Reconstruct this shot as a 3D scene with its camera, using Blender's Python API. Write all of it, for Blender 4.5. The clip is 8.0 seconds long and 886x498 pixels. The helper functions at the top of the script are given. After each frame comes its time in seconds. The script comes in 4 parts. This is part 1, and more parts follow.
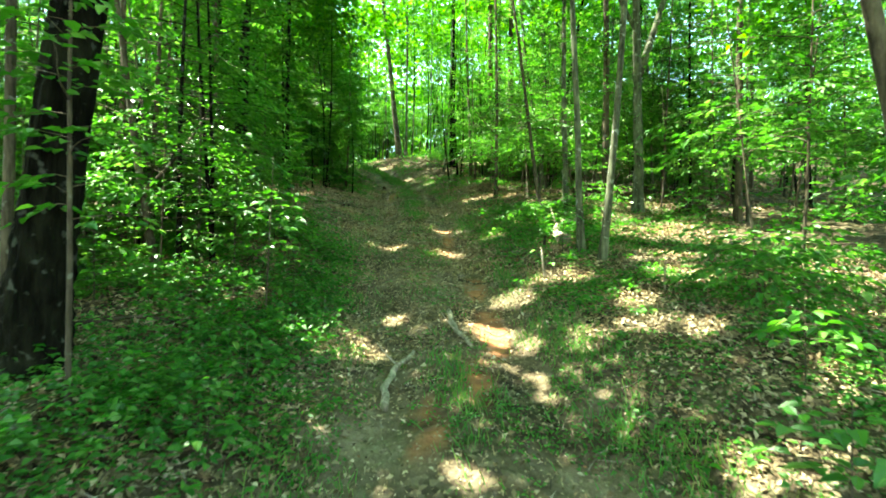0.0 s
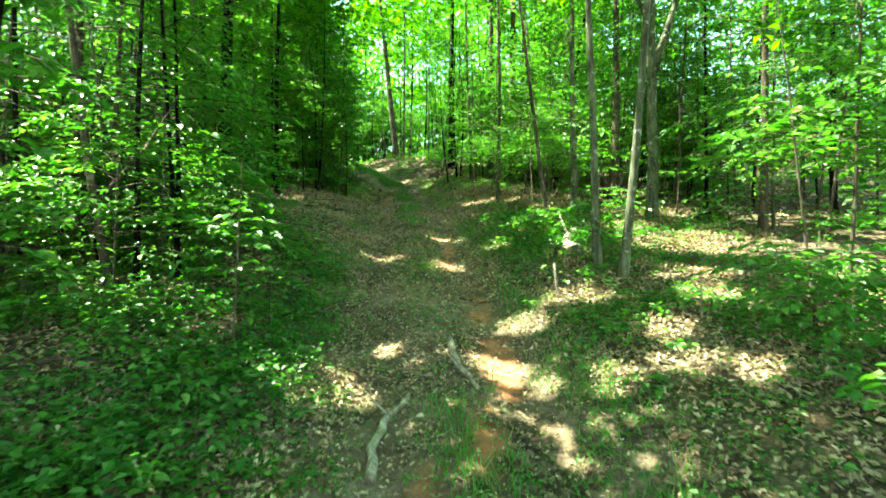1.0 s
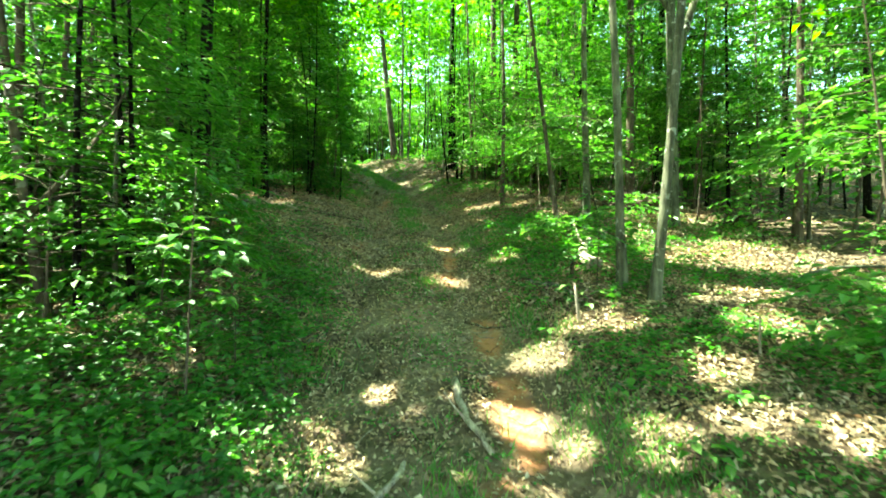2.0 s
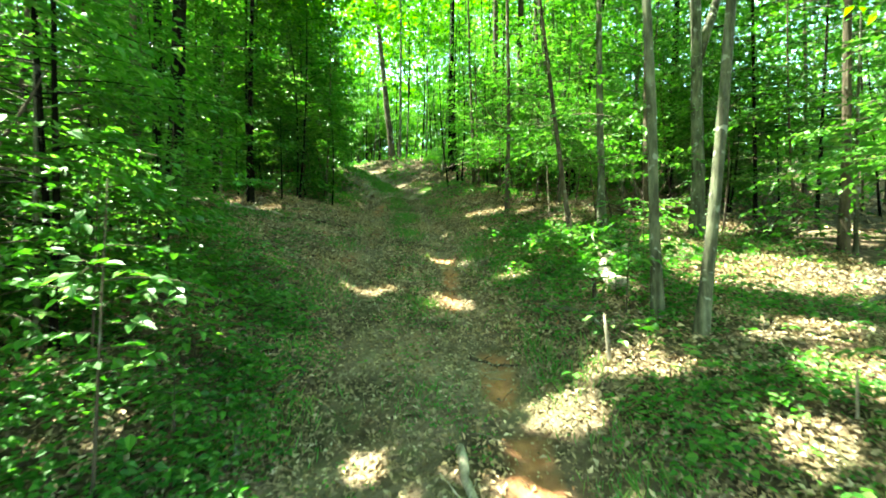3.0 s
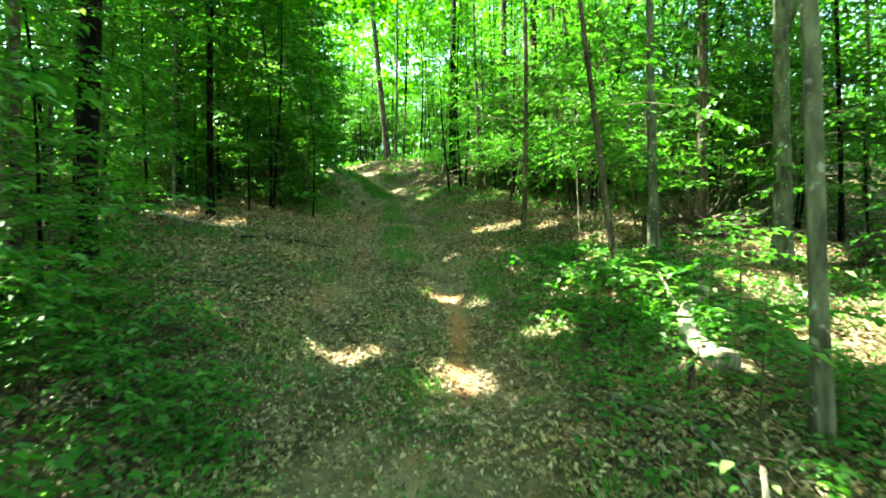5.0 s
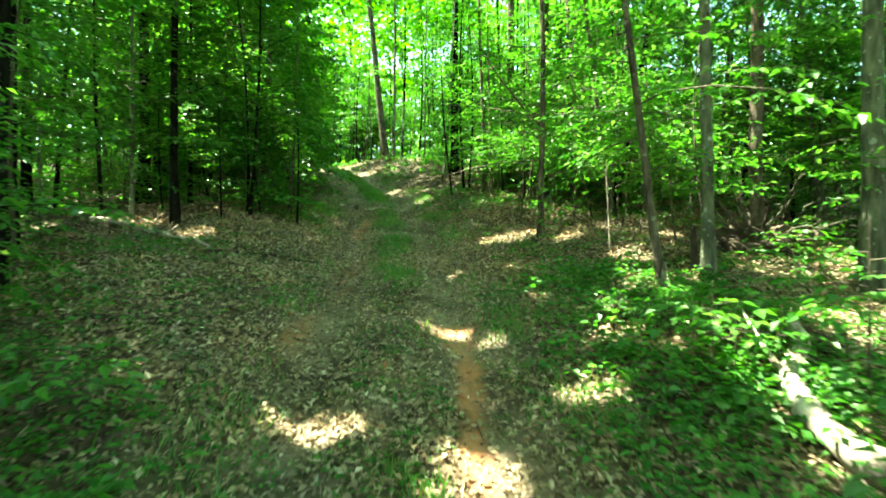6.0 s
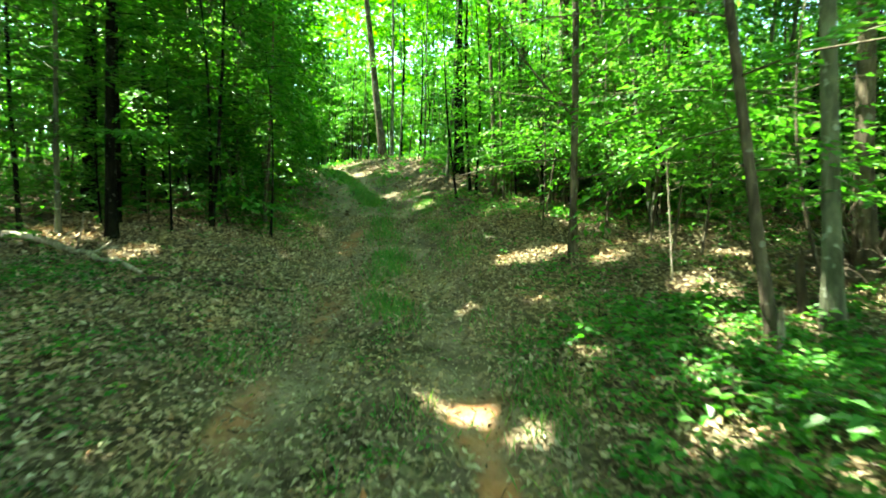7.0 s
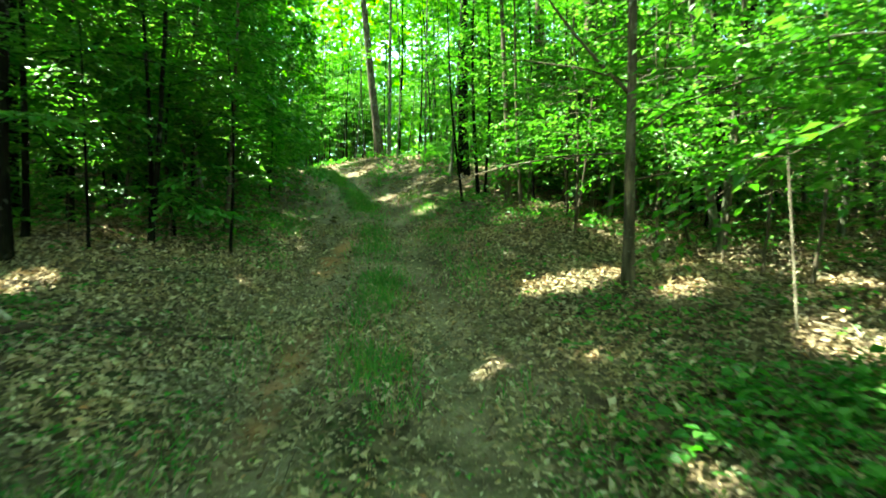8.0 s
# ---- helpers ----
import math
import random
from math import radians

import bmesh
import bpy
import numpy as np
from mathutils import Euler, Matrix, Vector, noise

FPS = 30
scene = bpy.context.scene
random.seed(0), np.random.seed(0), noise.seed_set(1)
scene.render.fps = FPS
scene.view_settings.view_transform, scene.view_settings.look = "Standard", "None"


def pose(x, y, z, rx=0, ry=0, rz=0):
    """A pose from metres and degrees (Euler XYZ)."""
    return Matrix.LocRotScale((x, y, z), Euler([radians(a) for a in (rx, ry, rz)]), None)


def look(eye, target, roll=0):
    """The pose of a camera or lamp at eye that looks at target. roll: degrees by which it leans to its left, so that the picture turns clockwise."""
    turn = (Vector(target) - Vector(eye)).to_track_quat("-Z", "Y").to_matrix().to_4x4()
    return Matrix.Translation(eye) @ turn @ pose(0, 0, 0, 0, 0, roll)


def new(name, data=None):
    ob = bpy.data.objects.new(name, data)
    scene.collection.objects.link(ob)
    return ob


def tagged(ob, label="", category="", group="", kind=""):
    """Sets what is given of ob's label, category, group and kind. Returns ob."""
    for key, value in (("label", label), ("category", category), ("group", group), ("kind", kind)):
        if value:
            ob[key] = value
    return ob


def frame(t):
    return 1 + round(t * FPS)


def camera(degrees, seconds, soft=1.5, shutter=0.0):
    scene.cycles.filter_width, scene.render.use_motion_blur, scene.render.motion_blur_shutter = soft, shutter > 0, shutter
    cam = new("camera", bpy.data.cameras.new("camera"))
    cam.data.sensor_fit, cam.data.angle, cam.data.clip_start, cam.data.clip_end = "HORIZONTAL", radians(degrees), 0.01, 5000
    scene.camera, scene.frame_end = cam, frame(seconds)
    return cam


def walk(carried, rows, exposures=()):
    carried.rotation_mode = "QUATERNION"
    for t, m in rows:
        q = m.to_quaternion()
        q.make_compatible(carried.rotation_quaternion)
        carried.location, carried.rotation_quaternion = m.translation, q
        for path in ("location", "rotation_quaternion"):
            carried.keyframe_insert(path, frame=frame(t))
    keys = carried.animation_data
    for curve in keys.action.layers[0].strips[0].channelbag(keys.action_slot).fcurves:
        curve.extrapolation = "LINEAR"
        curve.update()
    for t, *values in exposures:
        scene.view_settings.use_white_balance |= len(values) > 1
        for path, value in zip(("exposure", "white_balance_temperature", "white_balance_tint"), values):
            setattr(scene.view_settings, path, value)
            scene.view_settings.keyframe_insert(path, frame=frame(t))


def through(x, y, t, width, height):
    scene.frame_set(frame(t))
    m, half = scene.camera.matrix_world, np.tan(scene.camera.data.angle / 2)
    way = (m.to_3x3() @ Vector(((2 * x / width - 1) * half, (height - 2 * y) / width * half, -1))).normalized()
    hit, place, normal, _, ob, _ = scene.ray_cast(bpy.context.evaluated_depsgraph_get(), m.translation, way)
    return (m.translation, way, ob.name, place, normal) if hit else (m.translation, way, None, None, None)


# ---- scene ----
# ---- camera ----
cam = camera(80.0, 8.0, soft=1.8, shutter=0.5)
METRES, DEEP, EYE = 8.8, 1.314, 2.3
ROWS = [
    (0.0, 0.0, 0.0, 0.0, 0.0, 0.0, 0.0),
    (0.5, -0.0013, 0.0417, 0.0128, -0.16, -0.03, 0.0),
    (1.0, -0.0028, 0.0848, 0.0251, -0.27, -0.04, 0.0),
    (1.5, -0.0056, 0.1291, 0.0372, -0.37, -0.04, -0.02),
    (3.0, -0.009, 0.2734, 0.0767, -0.56, -0.02, 0.04),
    (3.5, -0.0108, 0.3242, 0.091, -0.66, -0.02, 0.03),
    (4.0, -0.0138, 0.3751, 0.1058, -0.77, -0.08, 0.01),
    (4.5, -0.0152, 0.4292, 0.1203, -0.77, -0.13, 0.06),
    (6.0, -0.0226, 0.6258, 0.1655, -0.94, -0.3, -0.07),
    (6.5, -0.0256, 0.7081, 0.1836, -0.9, -0.4, -0.04),
    (7.0, -0.0295, 0.7983, 0.2019, -0.91, -0.4, -0.03),
    (7.5, -0.0337, 0.8873, 0.2192, -0.95, -0.42, -0.04),
    (8.0, -0.038, 0.9712, 0.2311, -1.01, -0.36, -0.03),
]
KELVIN = 7500
walk(cam, [(t, pose(METRES * x, METRES * DEEP * y, EYE + METRES * z, 90 + pitch / DEEP, roll, yaw / DEEP))
           for t, x, y, z, yaw, pitch, roll in ROWS], [(0.0, 3.53, KELVIN, -17), (1.5, 3.65, KELVIN, -19), (3.5, 3.78, KELVIN, -17), (4.5, 3.7, KELVIN, -20), (6.5, 3.8, KELVIN, -18), (8.0, 3.65, KELVIN, -24)])

# ---- world and sun ----
SUN = Vector((-0.5, 0.16, 1.0)).normalized()      # towards the sun: high and to the left
world = bpy.data.worlds.new("sky")
scene.world = world
world.use_nodes = True
wn = world.node_tree
sky = wn.nodes.new("ShaderNodeTexSky")
sky.sky_type, sky.sun_disc = "NISHITA", False
sky.sun_elevation = math.asin(SUN.z)
sky.sun_rotation = math.atan2(SUN.x, SUN.y)
wn.nodes["Background"].inputs["Strength"].default_value = 0.135
wn.links.new(sky.outputs[0], wn.nodes["Background"].inputs["Color"])
sun = new("sun", bpy.data.lights.new("sun", "SUN"))
sun.data.energy, sun.data.angle, sun.data.color = 5.0, radians(0.55), (1.0, 0.98, 0.98)
sun.matrix_world = look(SUN * 60, (0, 0, 0))


# ---- materials ----
def material(name, rough=0.8):
    m = bpy.data.materials.new(name)
    m.use_nodes = True
    t = m.node_tree
    b = t.nodes["Principled BSDF"]
    b.inputs["Roughness"].default_value = rough
    b.inputs["Specular IOR Level"].default_value = 0.12
    return m, t, b


def node(t, kind, **values):
    n = t.nodes.new(kind)
    for k, v in values.items():
        n.inputs[k].default_value = v
    return n


def ramp(t, fac, stops):
    r = t.nodes.new("ShaderNodeValToRGB")
    e = r.color_ramp.elements
    while len(e) < len(stops):
        e.new(0.5)
    for el, (at, col) in zip(e, stops):
        el.position, el.color = at, (*col, 1)
    t.links.new(fac, r.inputs[0])
    return r.outputs[0]


def mix(t, fac, a, b, how="MIX"):
    n = t.nodes.new("ShaderNodeMix")
    n.data_type, n.blend_type = "RGBA", how
    for v, at in ((fac, 0), (a, 6), (b, 7)):
        if isinstance(v, (int, float)):
            n.inputs[at].default_value = v
        elif isinstance(v, tuple):
            n.inputs[at].default_value = (*v, 1)
        else:
            t.links.new(v, n.inputs[at])
    return n.outputs[2]


def foliage(name, stops, glow, through=0.45, rough=0.38, sheen=0.5):
    """Leaves that let light through, each with a hue of its own."""
    m, t, b = material(name, rough)
    geo = t.nodes.new("ShaderNodeNewGeometry")
    col = ramp(t, geo.outputs["Random Per Island"], stops)
    nz = node(t, "ShaderNodeTexNoise", Scale=1.3, Detail=2.0)
    tc = t.nodes.new("ShaderNodeTexCoord")
    t.links.new(tc.outputs["Object"], nz.inputs["Vector"])
    patch = ramp(t, nz.outputs[0], [(0.3, (0.72, 0.8, 0.8)), (0.7, (1.15, 1.1, 0.95))])
    col = mix(t, 1.0, col, patch, "MULTIPLY")
    t.links.new(col, b.inputs["Base Color"])
    b.inputs["Specular IOR Level"].default_value = sheen
    tr = t.nodes.new("ShaderNodeBsdfTranslucent")
    t.links.new(mix(t, 1.0, col, glow, "MULTIPLY"), tr.inputs[0])
    ms = t.nodes.new("ShaderNodeMixShader")
    ms.inputs[0].default_value = through
    t.links.new(b.outputs[0], ms.inputs[1])
    t.links.new(tr.outputs[0], ms.inputs[2])
    t.links.new(ms.outputs[0], t.nodes["Material Output"].inputs[0])
    return m


LEAF = foliage("leaf_understory", [(0.0, (0.03, 0.112, 0.01)), (0.45, (0.046, 0.152, 0.014)), (0.8, (0.08, 0.205, 0.026)), (1.0, (0.165, 0.275, 0.075))], (1.3, 1.45, 0.75), 0.45, 0.46, 0.5)
LEAF_HIGH = foliage("leaf_canopy", [(0.0, (0.044, 0.135, 0.009)), (0.6, (0.072, 0.19, 0.012)), (1.0, (0.16, 0.28, 0.024))], (1.65, 2.0, 0.6), 0.54)
LEAF_LOW = foliage("leaf_ground_plants", [(0.0, (0.024, 0.09, 0.012)), (0.5, (0.045, 0.14, 0.02)), (1.0, (0.11, 0.22, 0.05))], (1.6, 2.1, 0.7), 0.42, 0.5, 0.35)
GRASS = foliage("grass_blade", [(0.0, (0.045, 0.15, 0.02)), (0.7, (0.08, 0.21, 0.03)), (1.0, (0.22, 0.24, 0.08))], (1.5, 1.8, 0.9), 0.35)
LITTER = foliage("dead_leaf", [(0.0, (0.07, 0.048, 0.029)), (0.3, (0.195, 0.14, 0.088)), (0.8, (0.35, 0.262, 0.175)), (0.97, (0.52, 0.42, 0.31)), (1.0, (0.29, 0.13, 0.065))], (1.0, 0.9, 0.7), 0.1, 0.85, 0.1)


def bark(name, dark, light, scale, depth, spots=0.0, green=0.12, sheen=0.12):
    m, t, b = material(name, 0.9)
    b.inputs["Specular IOR Level"].default_value = sheen
    tc = t.nodes.new("ShaderNodeTexCoord")
    mp = node(t, "ShaderNodeMapping", Scale=(scale, scale, scale * 0.16))
    t.links.new(tc.outputs["Object"], mp.inputs[0])
    nz = node(t, "ShaderNodeTexNoise", Scale=1.0, Detail=6.0, Roughness=0.65)
    t.links.new(mp.outputs[0], nz.inputs["Vector"])
    vo = node(t, "ShaderNodeTexVoronoi", Scale=1.6)
    t.links.new(mp.outputs[0], vo.inputs["Vector"])
    col = ramp(t, nz.outputs[0], [(0.3, dark), (0.7, light)])
    big = node(t, "ShaderNodeTexNoise", Scale=2.2, Detail=3.0)
    t.links.new(tc.outputs["Object"], big.inputs["Vector"])
    moss = ramp(t, big.outputs[0], [(0.52, (0, 0, 0)), (0.7, (1, 1, 1))])
    col = mix(t, moss, col, tuple((1 - green) * c + green * g for c, g in zip(light, (0.09, 0.12, 0.05))))
    bl = node(t, "ShaderNodeMapping", Scale=(7, 7, 2.2))
    t.links.new(tc.outputs["Object"], bl.inputs[0])
    bn = node(t, "ShaderNodeTexNoise", Scale=1.0, Detail=4.0, Roughness=0.7)
    t.links.new(bl.outputs[0], bn.inputs["Vector"])
    col = mix(t, 1.0, col, ramp(t, bn.outputs[0], [(0.35, (0.45, 0.45, 0.42)), (0.65, (1.35, 1.35, 1.3))]), "MULTIPLY")
    if spots:
        sp = node(t, "ShaderNodeTexNoise", Scale=9.0, Detail=2.0)
        t.links.new(tc.outputs["Object"], sp.inputs["Vector"])
        col = mix(t, ramp(t, sp.outputs[0], [(0.62, (0, 0, 0)), (0.68, (spots, spots, spots))]), col, (0.3, 0.31, 0.26))
    t.links.new(col, b.inputs["Base Color"])
    bp = node(t, "ShaderNodeBump", Strength=0.9, Distance=depth)
    t.links.new(mix(t, 0.5, nz.outputs[0], vo.outputs[0]), bp.inputs["Height"])
    t.links.new(bp.outputs[0], b.inputs["Normal"])
    return m


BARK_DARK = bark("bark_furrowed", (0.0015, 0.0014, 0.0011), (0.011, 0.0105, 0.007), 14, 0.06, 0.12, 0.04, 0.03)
BARK_GREY = bark("bark_grey", (0.028, 0.03, 0.019), (0.13, 0.132, 0.088), 13, 0.035, 0.6)
BARK_BROWN = bark("bark_brown", (0.03, 0.024, 0.017), (0.11, 0.085, 0.06), 20, 0.03, 0.3)
WOOD_PALE = bark("weathered_wood", (0.11, 0.085, 0.06), (0.42, 0.35, 0.28), 26, 0.015)
WOOD_ROT = bark("rotten_wood", (0.02, 0.016, 0.012), (0.09, 0.065, 0.045), 24, 0.015)


def ground_material():
    m, t, b = material("forest_floor", 0.95)
    tc = t.nodes.new("ShaderNodeTexCoord")
    p = tc.outputs["Object"]

    def nz(scale, detail=4.0):
        n = node(t, "ShaderNodeTexNoise", Scale=scale, Detail=detail, Roughness=0.65)
        t.links.new(p, n.inputs["Vector"])
        return n.outputs[0]

    vo = node(t, "ShaderNodeTexVoronoi", Scale=16.0, Randomness=1.0)
    t.links.new(p, vo.inputs["Vector"])
    sep = t.nodes.new("ShaderNodeSeparateColor")
    t.links.new(vo.outputs["Color"], sep.inputs[0])
    leafy = ramp(t, sep.outputs[0], [(0.0, (0.018, 0.012, 0.007)), (0.5, (0.07, 0.05, 0.031)), (1.0, (0.21, 0.155, 0.1))])
    soil = ramp(t, nz(5.0), [(0.35, (0.018, 0.012, 0.007)), (0.65, (0.115, 0.082, 0.05))])
    col = mix(t, ramp(t, nz(2.0), [(0.4, (0, 0, 0)), (0.6, (1, 1, 1))]), leafy, soil)
    trail = t.nodes.new("ShaderNodeAttribute")
    trail.attribute_name = "trail"
    dust = ramp(t, mix(t, 0.5, nz(9.0, 7.0), nz(70.0, 6.0)), [(0.32, (0.085, 0.06, 0.037)), (0.5, (0.23, 0.17, 0.113)), (0.72, (0.4, 0.315, 0.225))])
    col = mix(t, trail.outputs["Fac"], col, dust)
    moss = ramp(t, nz(1.1, 5.0), [(0.5, (0, 0, 0)), (0.68, (0.45, 0.45, 0.45))])
    col = mix(t, moss, col, ramp(t, nz(30.0, 3.0), [(0.35, (0.035, 0.05, 0.018)), (0.7, (0.09, 0.12, 0.04))]))
    clay = t.nodes.new("ShaderNodeAttribute")
    clay.attribute_name = "clay"
    red = ramp(t, nz(6.0, 6.0), [(0.25, (0.25, 0.088, 0.038)), (0.75, (0.45, 0.2, 0.1))])
    col = mix(t, clay.outputs["Fac"], col, red)
    t.links.new(col, b.inputs["Base Color"])
    bp = node(t, "ShaderNodeBump", Strength=0.9, Distance=0.04)
    t.links.new(mix(t, 0.5, nz(40.0, 5.0), vo.outputs["Distance"]), bp.inputs["Height"])
    t.links.new(bp.outputs[0], b.inputs["Normal"])
    return m


# ---- lie of the land ----
def trail_x(y):
    return np.interp(y, [-50, 3, 7, 11, 14, 18, 24, 31, 40, 60, 90], [0.6, 0.35, -0.05, -0.42, -0.75, -1.1, -2.1, -4.2, -8.5, -22, -50])


RUT = 0.72                                    # half of the distance between the two wheel ruts


def wobble(x, y, f, s):
    return np.sin(x * f + 1.7 * np.sin(y * f * 0.7 + s) + s) * np.cos(y * f * 0.9 + 1.3 * np.sin(x * f * 0.6 - s))


def land(x, y, fine=True):
    """Height of the ground: a slope that climbs to a crest, with a shallow sunken trail."""
    x, y = np.asarray(x, float), np.asarray(y, float)
    yy = np.clip(y, -30, 34)
    z = -0.154 + 0.211 * yy + 0.00058 * yy * yy
    far = np.clip(y - 34, 0, None)
    z = z + 0.25 * 26 * (1 - np.exp(-far / 26)) * 0.55
    z = z + 0.05 * np.clip(y + 30, None, 0)
    w = x - trail_x(y)
    z = z + 0.22 * np.clip(w - 0.9, 0, 2.2) + 0.26 * np.clip(-w - 1.0, 0, 2.2)
    z = z + 0.03 * np.clip(np.abs(w) - 6, 0, 20) * np.sin(0.11 * y + 0.2 * x)
    if fine:
        side = np.clip((np.abs(w) - 0.8) / 1.5, 0.15, 1)
        z = z + side * (0.07 * wobble(x, y, 1.1, 0.3) + 0.035 * wobble(x, y, 2.9, 1.9))
        z = z + 0.012 * wobble(x, y, 7.3, 0.8) + 0.008 * wobble(x, y, 15.0, 2.2)
        z = z - 0.07 * np.exp(-((w - RUT) / 0.2) ** 2) - 0.05 * np.exp(-((w + RUT) / 0.24) ** 2) + 0.03 * np.exp(-(w / 0.3) ** 2)
    return z


def ground_at(x, y):
    return float(land(x, y))


# bare clay along the rut: x, y, half width, half length
CLAY = [(0.62, 6.7, 0.2, 0.8, 1), (0.35, 5.3, 0.16, 0.6, 0.8), (0.5, 8.6, 0.2, 0.7, 0.8), (0.1, 10.9, 0.14, 0.6, 1), (0.05, 13.3, 0.24, 0.4, 1), (0.12, 12.1, 0.13, 0.9, 1),
        (-0.15, 4.4, 0.2, 0.5, 0.7), (-1.6, 15.6, 0.2, 1.2, 0.45), (-1.75, 13.2, 0.2, 0.8, 0.45), (-1.9, 19.5, 0.25, 1.5, 0.55), (-0.3, 9.3, 0.12, 0.5, 0.5)]


def clay_at(x, y):
    c = np.zeros_like(x)
    for cx, cy, rx, ry, much in CLAY:
        c = np.maximum(c, much * np.exp(-(((x - cx) / rx) ** 2 + ((y - cy) / ry) ** 2) ** 2))
    return np.clip((c * (0.9 + 0.55 * wobble(x, y, 5.0, 0.4) + 0.5 * wobble(x, y, 13.0, 1.4)) - 0.12) * 1.2, 0, 1)


def mesh_from(name, verts, faces, mat, smooth=False):
    """A mesh from arrays: verts (n, 3), faces (m, 3 or 4)."""
    me = bpy.data.meshes.new(name)
    n, k = faces.shape
    me.vertices.add(len(verts))
    me.vertices.foreach_set("co", np.ascontiguousarray(verts, dtype=np.float32).ravel())
    me.loops.add(n * k)
    me.loops.foreach_set("vertex_index", faces.astype(np.int32).ravel())
    me.polygons.add(n)
    me.polygons.foreach_set("loop_start", np.arange(0, n * k, k, dtype=np.int32))
    me.polygons.foreach_set("use_smooth", np.full(n, smooth))
    me.update(calc_edges=True)
    me.materials.append(mat)
    return me


def grown(lo, hi, step, ends, rate=1.22):
    """Coordinates at an even step from lo to hi, with growing steps out to the ends."""
    mid = list(np.arange(lo, hi, step))
    left, right, d = [], [], step
    while not left or left[-1] > ends[0]:
        d *= rate
        left.append((left[-1] if left else mid[0]) - d)
    d = step
    while not right or right[-1] < ends[1]:
        d *= rate
        right.append((right[-1] if right else mid[-1]) + d)
    return np.array(left[::-1] + mid + right)


def build_ground():
    xs, ys = grown(-6, 6, 0.09, (-900, 900)), grown(2.5, 20, 0.12, (-300, 1500), 1.1)
    X, Y = np.meshgrid(xs, ys)
    X, Y = X.ravel(), Y.ravel()
    Z = land(X, Y)
    n, m = len(xs), len(ys)
    a = (np.arange(m - 1)[:, None] * n + np.arange(n - 1)[None]).ravel()
    me = mesh_from("ground", np.c_[X, Y, Z], np.c_[a, a + 1, a + n + 1, a + n], ground_material(), True)
    w = np.abs(X - trail_x(Y))
    trail = np.clip(np.exp(-(w / 1.35) ** 4) * (0.42 + 0.5 * wobble(X, Y, 1.7, 2.0) + 0.35 * wobble(X, Y, 4.3, 0.6)), 0, 1)
    for key, val in (("trail", trail), ("clay", clay_at(X, Y))):
        at = me.attributes.new(key, "FLOAT", "POINT")
        at.data.foreach_set("value", val.astype(np.float32))
    return tagged(new("ground", me), "sloping forest floor with a rutted clay and dirt trail", "ground", kind="structure")


build_ground()

# ---- sun flecks wanted on the ground, leaves on the sun's way are left out: x, y, half width, half length ----
FLECKS_NEAR = [(0.64, 6.6, 0.3, 0.3), (1.05, 7.7, 0.36, 0.3), (-0.63, 7.14, 0.24, 0.2), (2.43, 6.75, 0.22, 0.28), (2.3, 5.95, 0.35, 0.22), (2.8, 5.5, 0.3, 0.15),
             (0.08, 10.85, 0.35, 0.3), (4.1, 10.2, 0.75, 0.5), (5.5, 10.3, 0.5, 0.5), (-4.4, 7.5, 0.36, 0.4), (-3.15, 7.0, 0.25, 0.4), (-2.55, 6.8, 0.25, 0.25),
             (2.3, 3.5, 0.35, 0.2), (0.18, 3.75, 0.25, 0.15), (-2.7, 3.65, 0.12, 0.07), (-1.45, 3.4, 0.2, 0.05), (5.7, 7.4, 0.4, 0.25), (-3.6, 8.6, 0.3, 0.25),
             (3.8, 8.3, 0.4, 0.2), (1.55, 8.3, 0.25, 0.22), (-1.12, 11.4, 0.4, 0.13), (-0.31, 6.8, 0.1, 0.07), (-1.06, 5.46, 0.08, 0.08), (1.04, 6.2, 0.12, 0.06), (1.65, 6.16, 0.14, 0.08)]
FLECKS_FAR = [(1.1, 11.6, 0.25, 0.15), (2.38, 10.3, 0.22, 0.3), (0.04, 13.45, 0.3, 0.13), (1.05, 17.2, 0.6, 0.25), (1.12, 13.9, 0.18, 0.14), (2.7, 15.15, 0.38, 0.28),
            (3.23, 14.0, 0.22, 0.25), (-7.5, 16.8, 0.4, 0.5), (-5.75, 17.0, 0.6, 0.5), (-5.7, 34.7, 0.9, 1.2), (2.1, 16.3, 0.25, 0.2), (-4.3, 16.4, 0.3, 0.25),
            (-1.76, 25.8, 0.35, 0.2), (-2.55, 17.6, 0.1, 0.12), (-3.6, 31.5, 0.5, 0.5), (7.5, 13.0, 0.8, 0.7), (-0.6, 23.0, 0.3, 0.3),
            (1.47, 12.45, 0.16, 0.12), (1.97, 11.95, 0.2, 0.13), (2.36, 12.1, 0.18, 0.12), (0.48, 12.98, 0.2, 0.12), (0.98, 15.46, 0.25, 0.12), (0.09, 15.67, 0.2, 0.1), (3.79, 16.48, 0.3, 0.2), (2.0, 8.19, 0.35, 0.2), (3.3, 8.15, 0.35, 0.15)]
SUN_FLECKS = FLECKS_NEAR + FLECKS_FAR


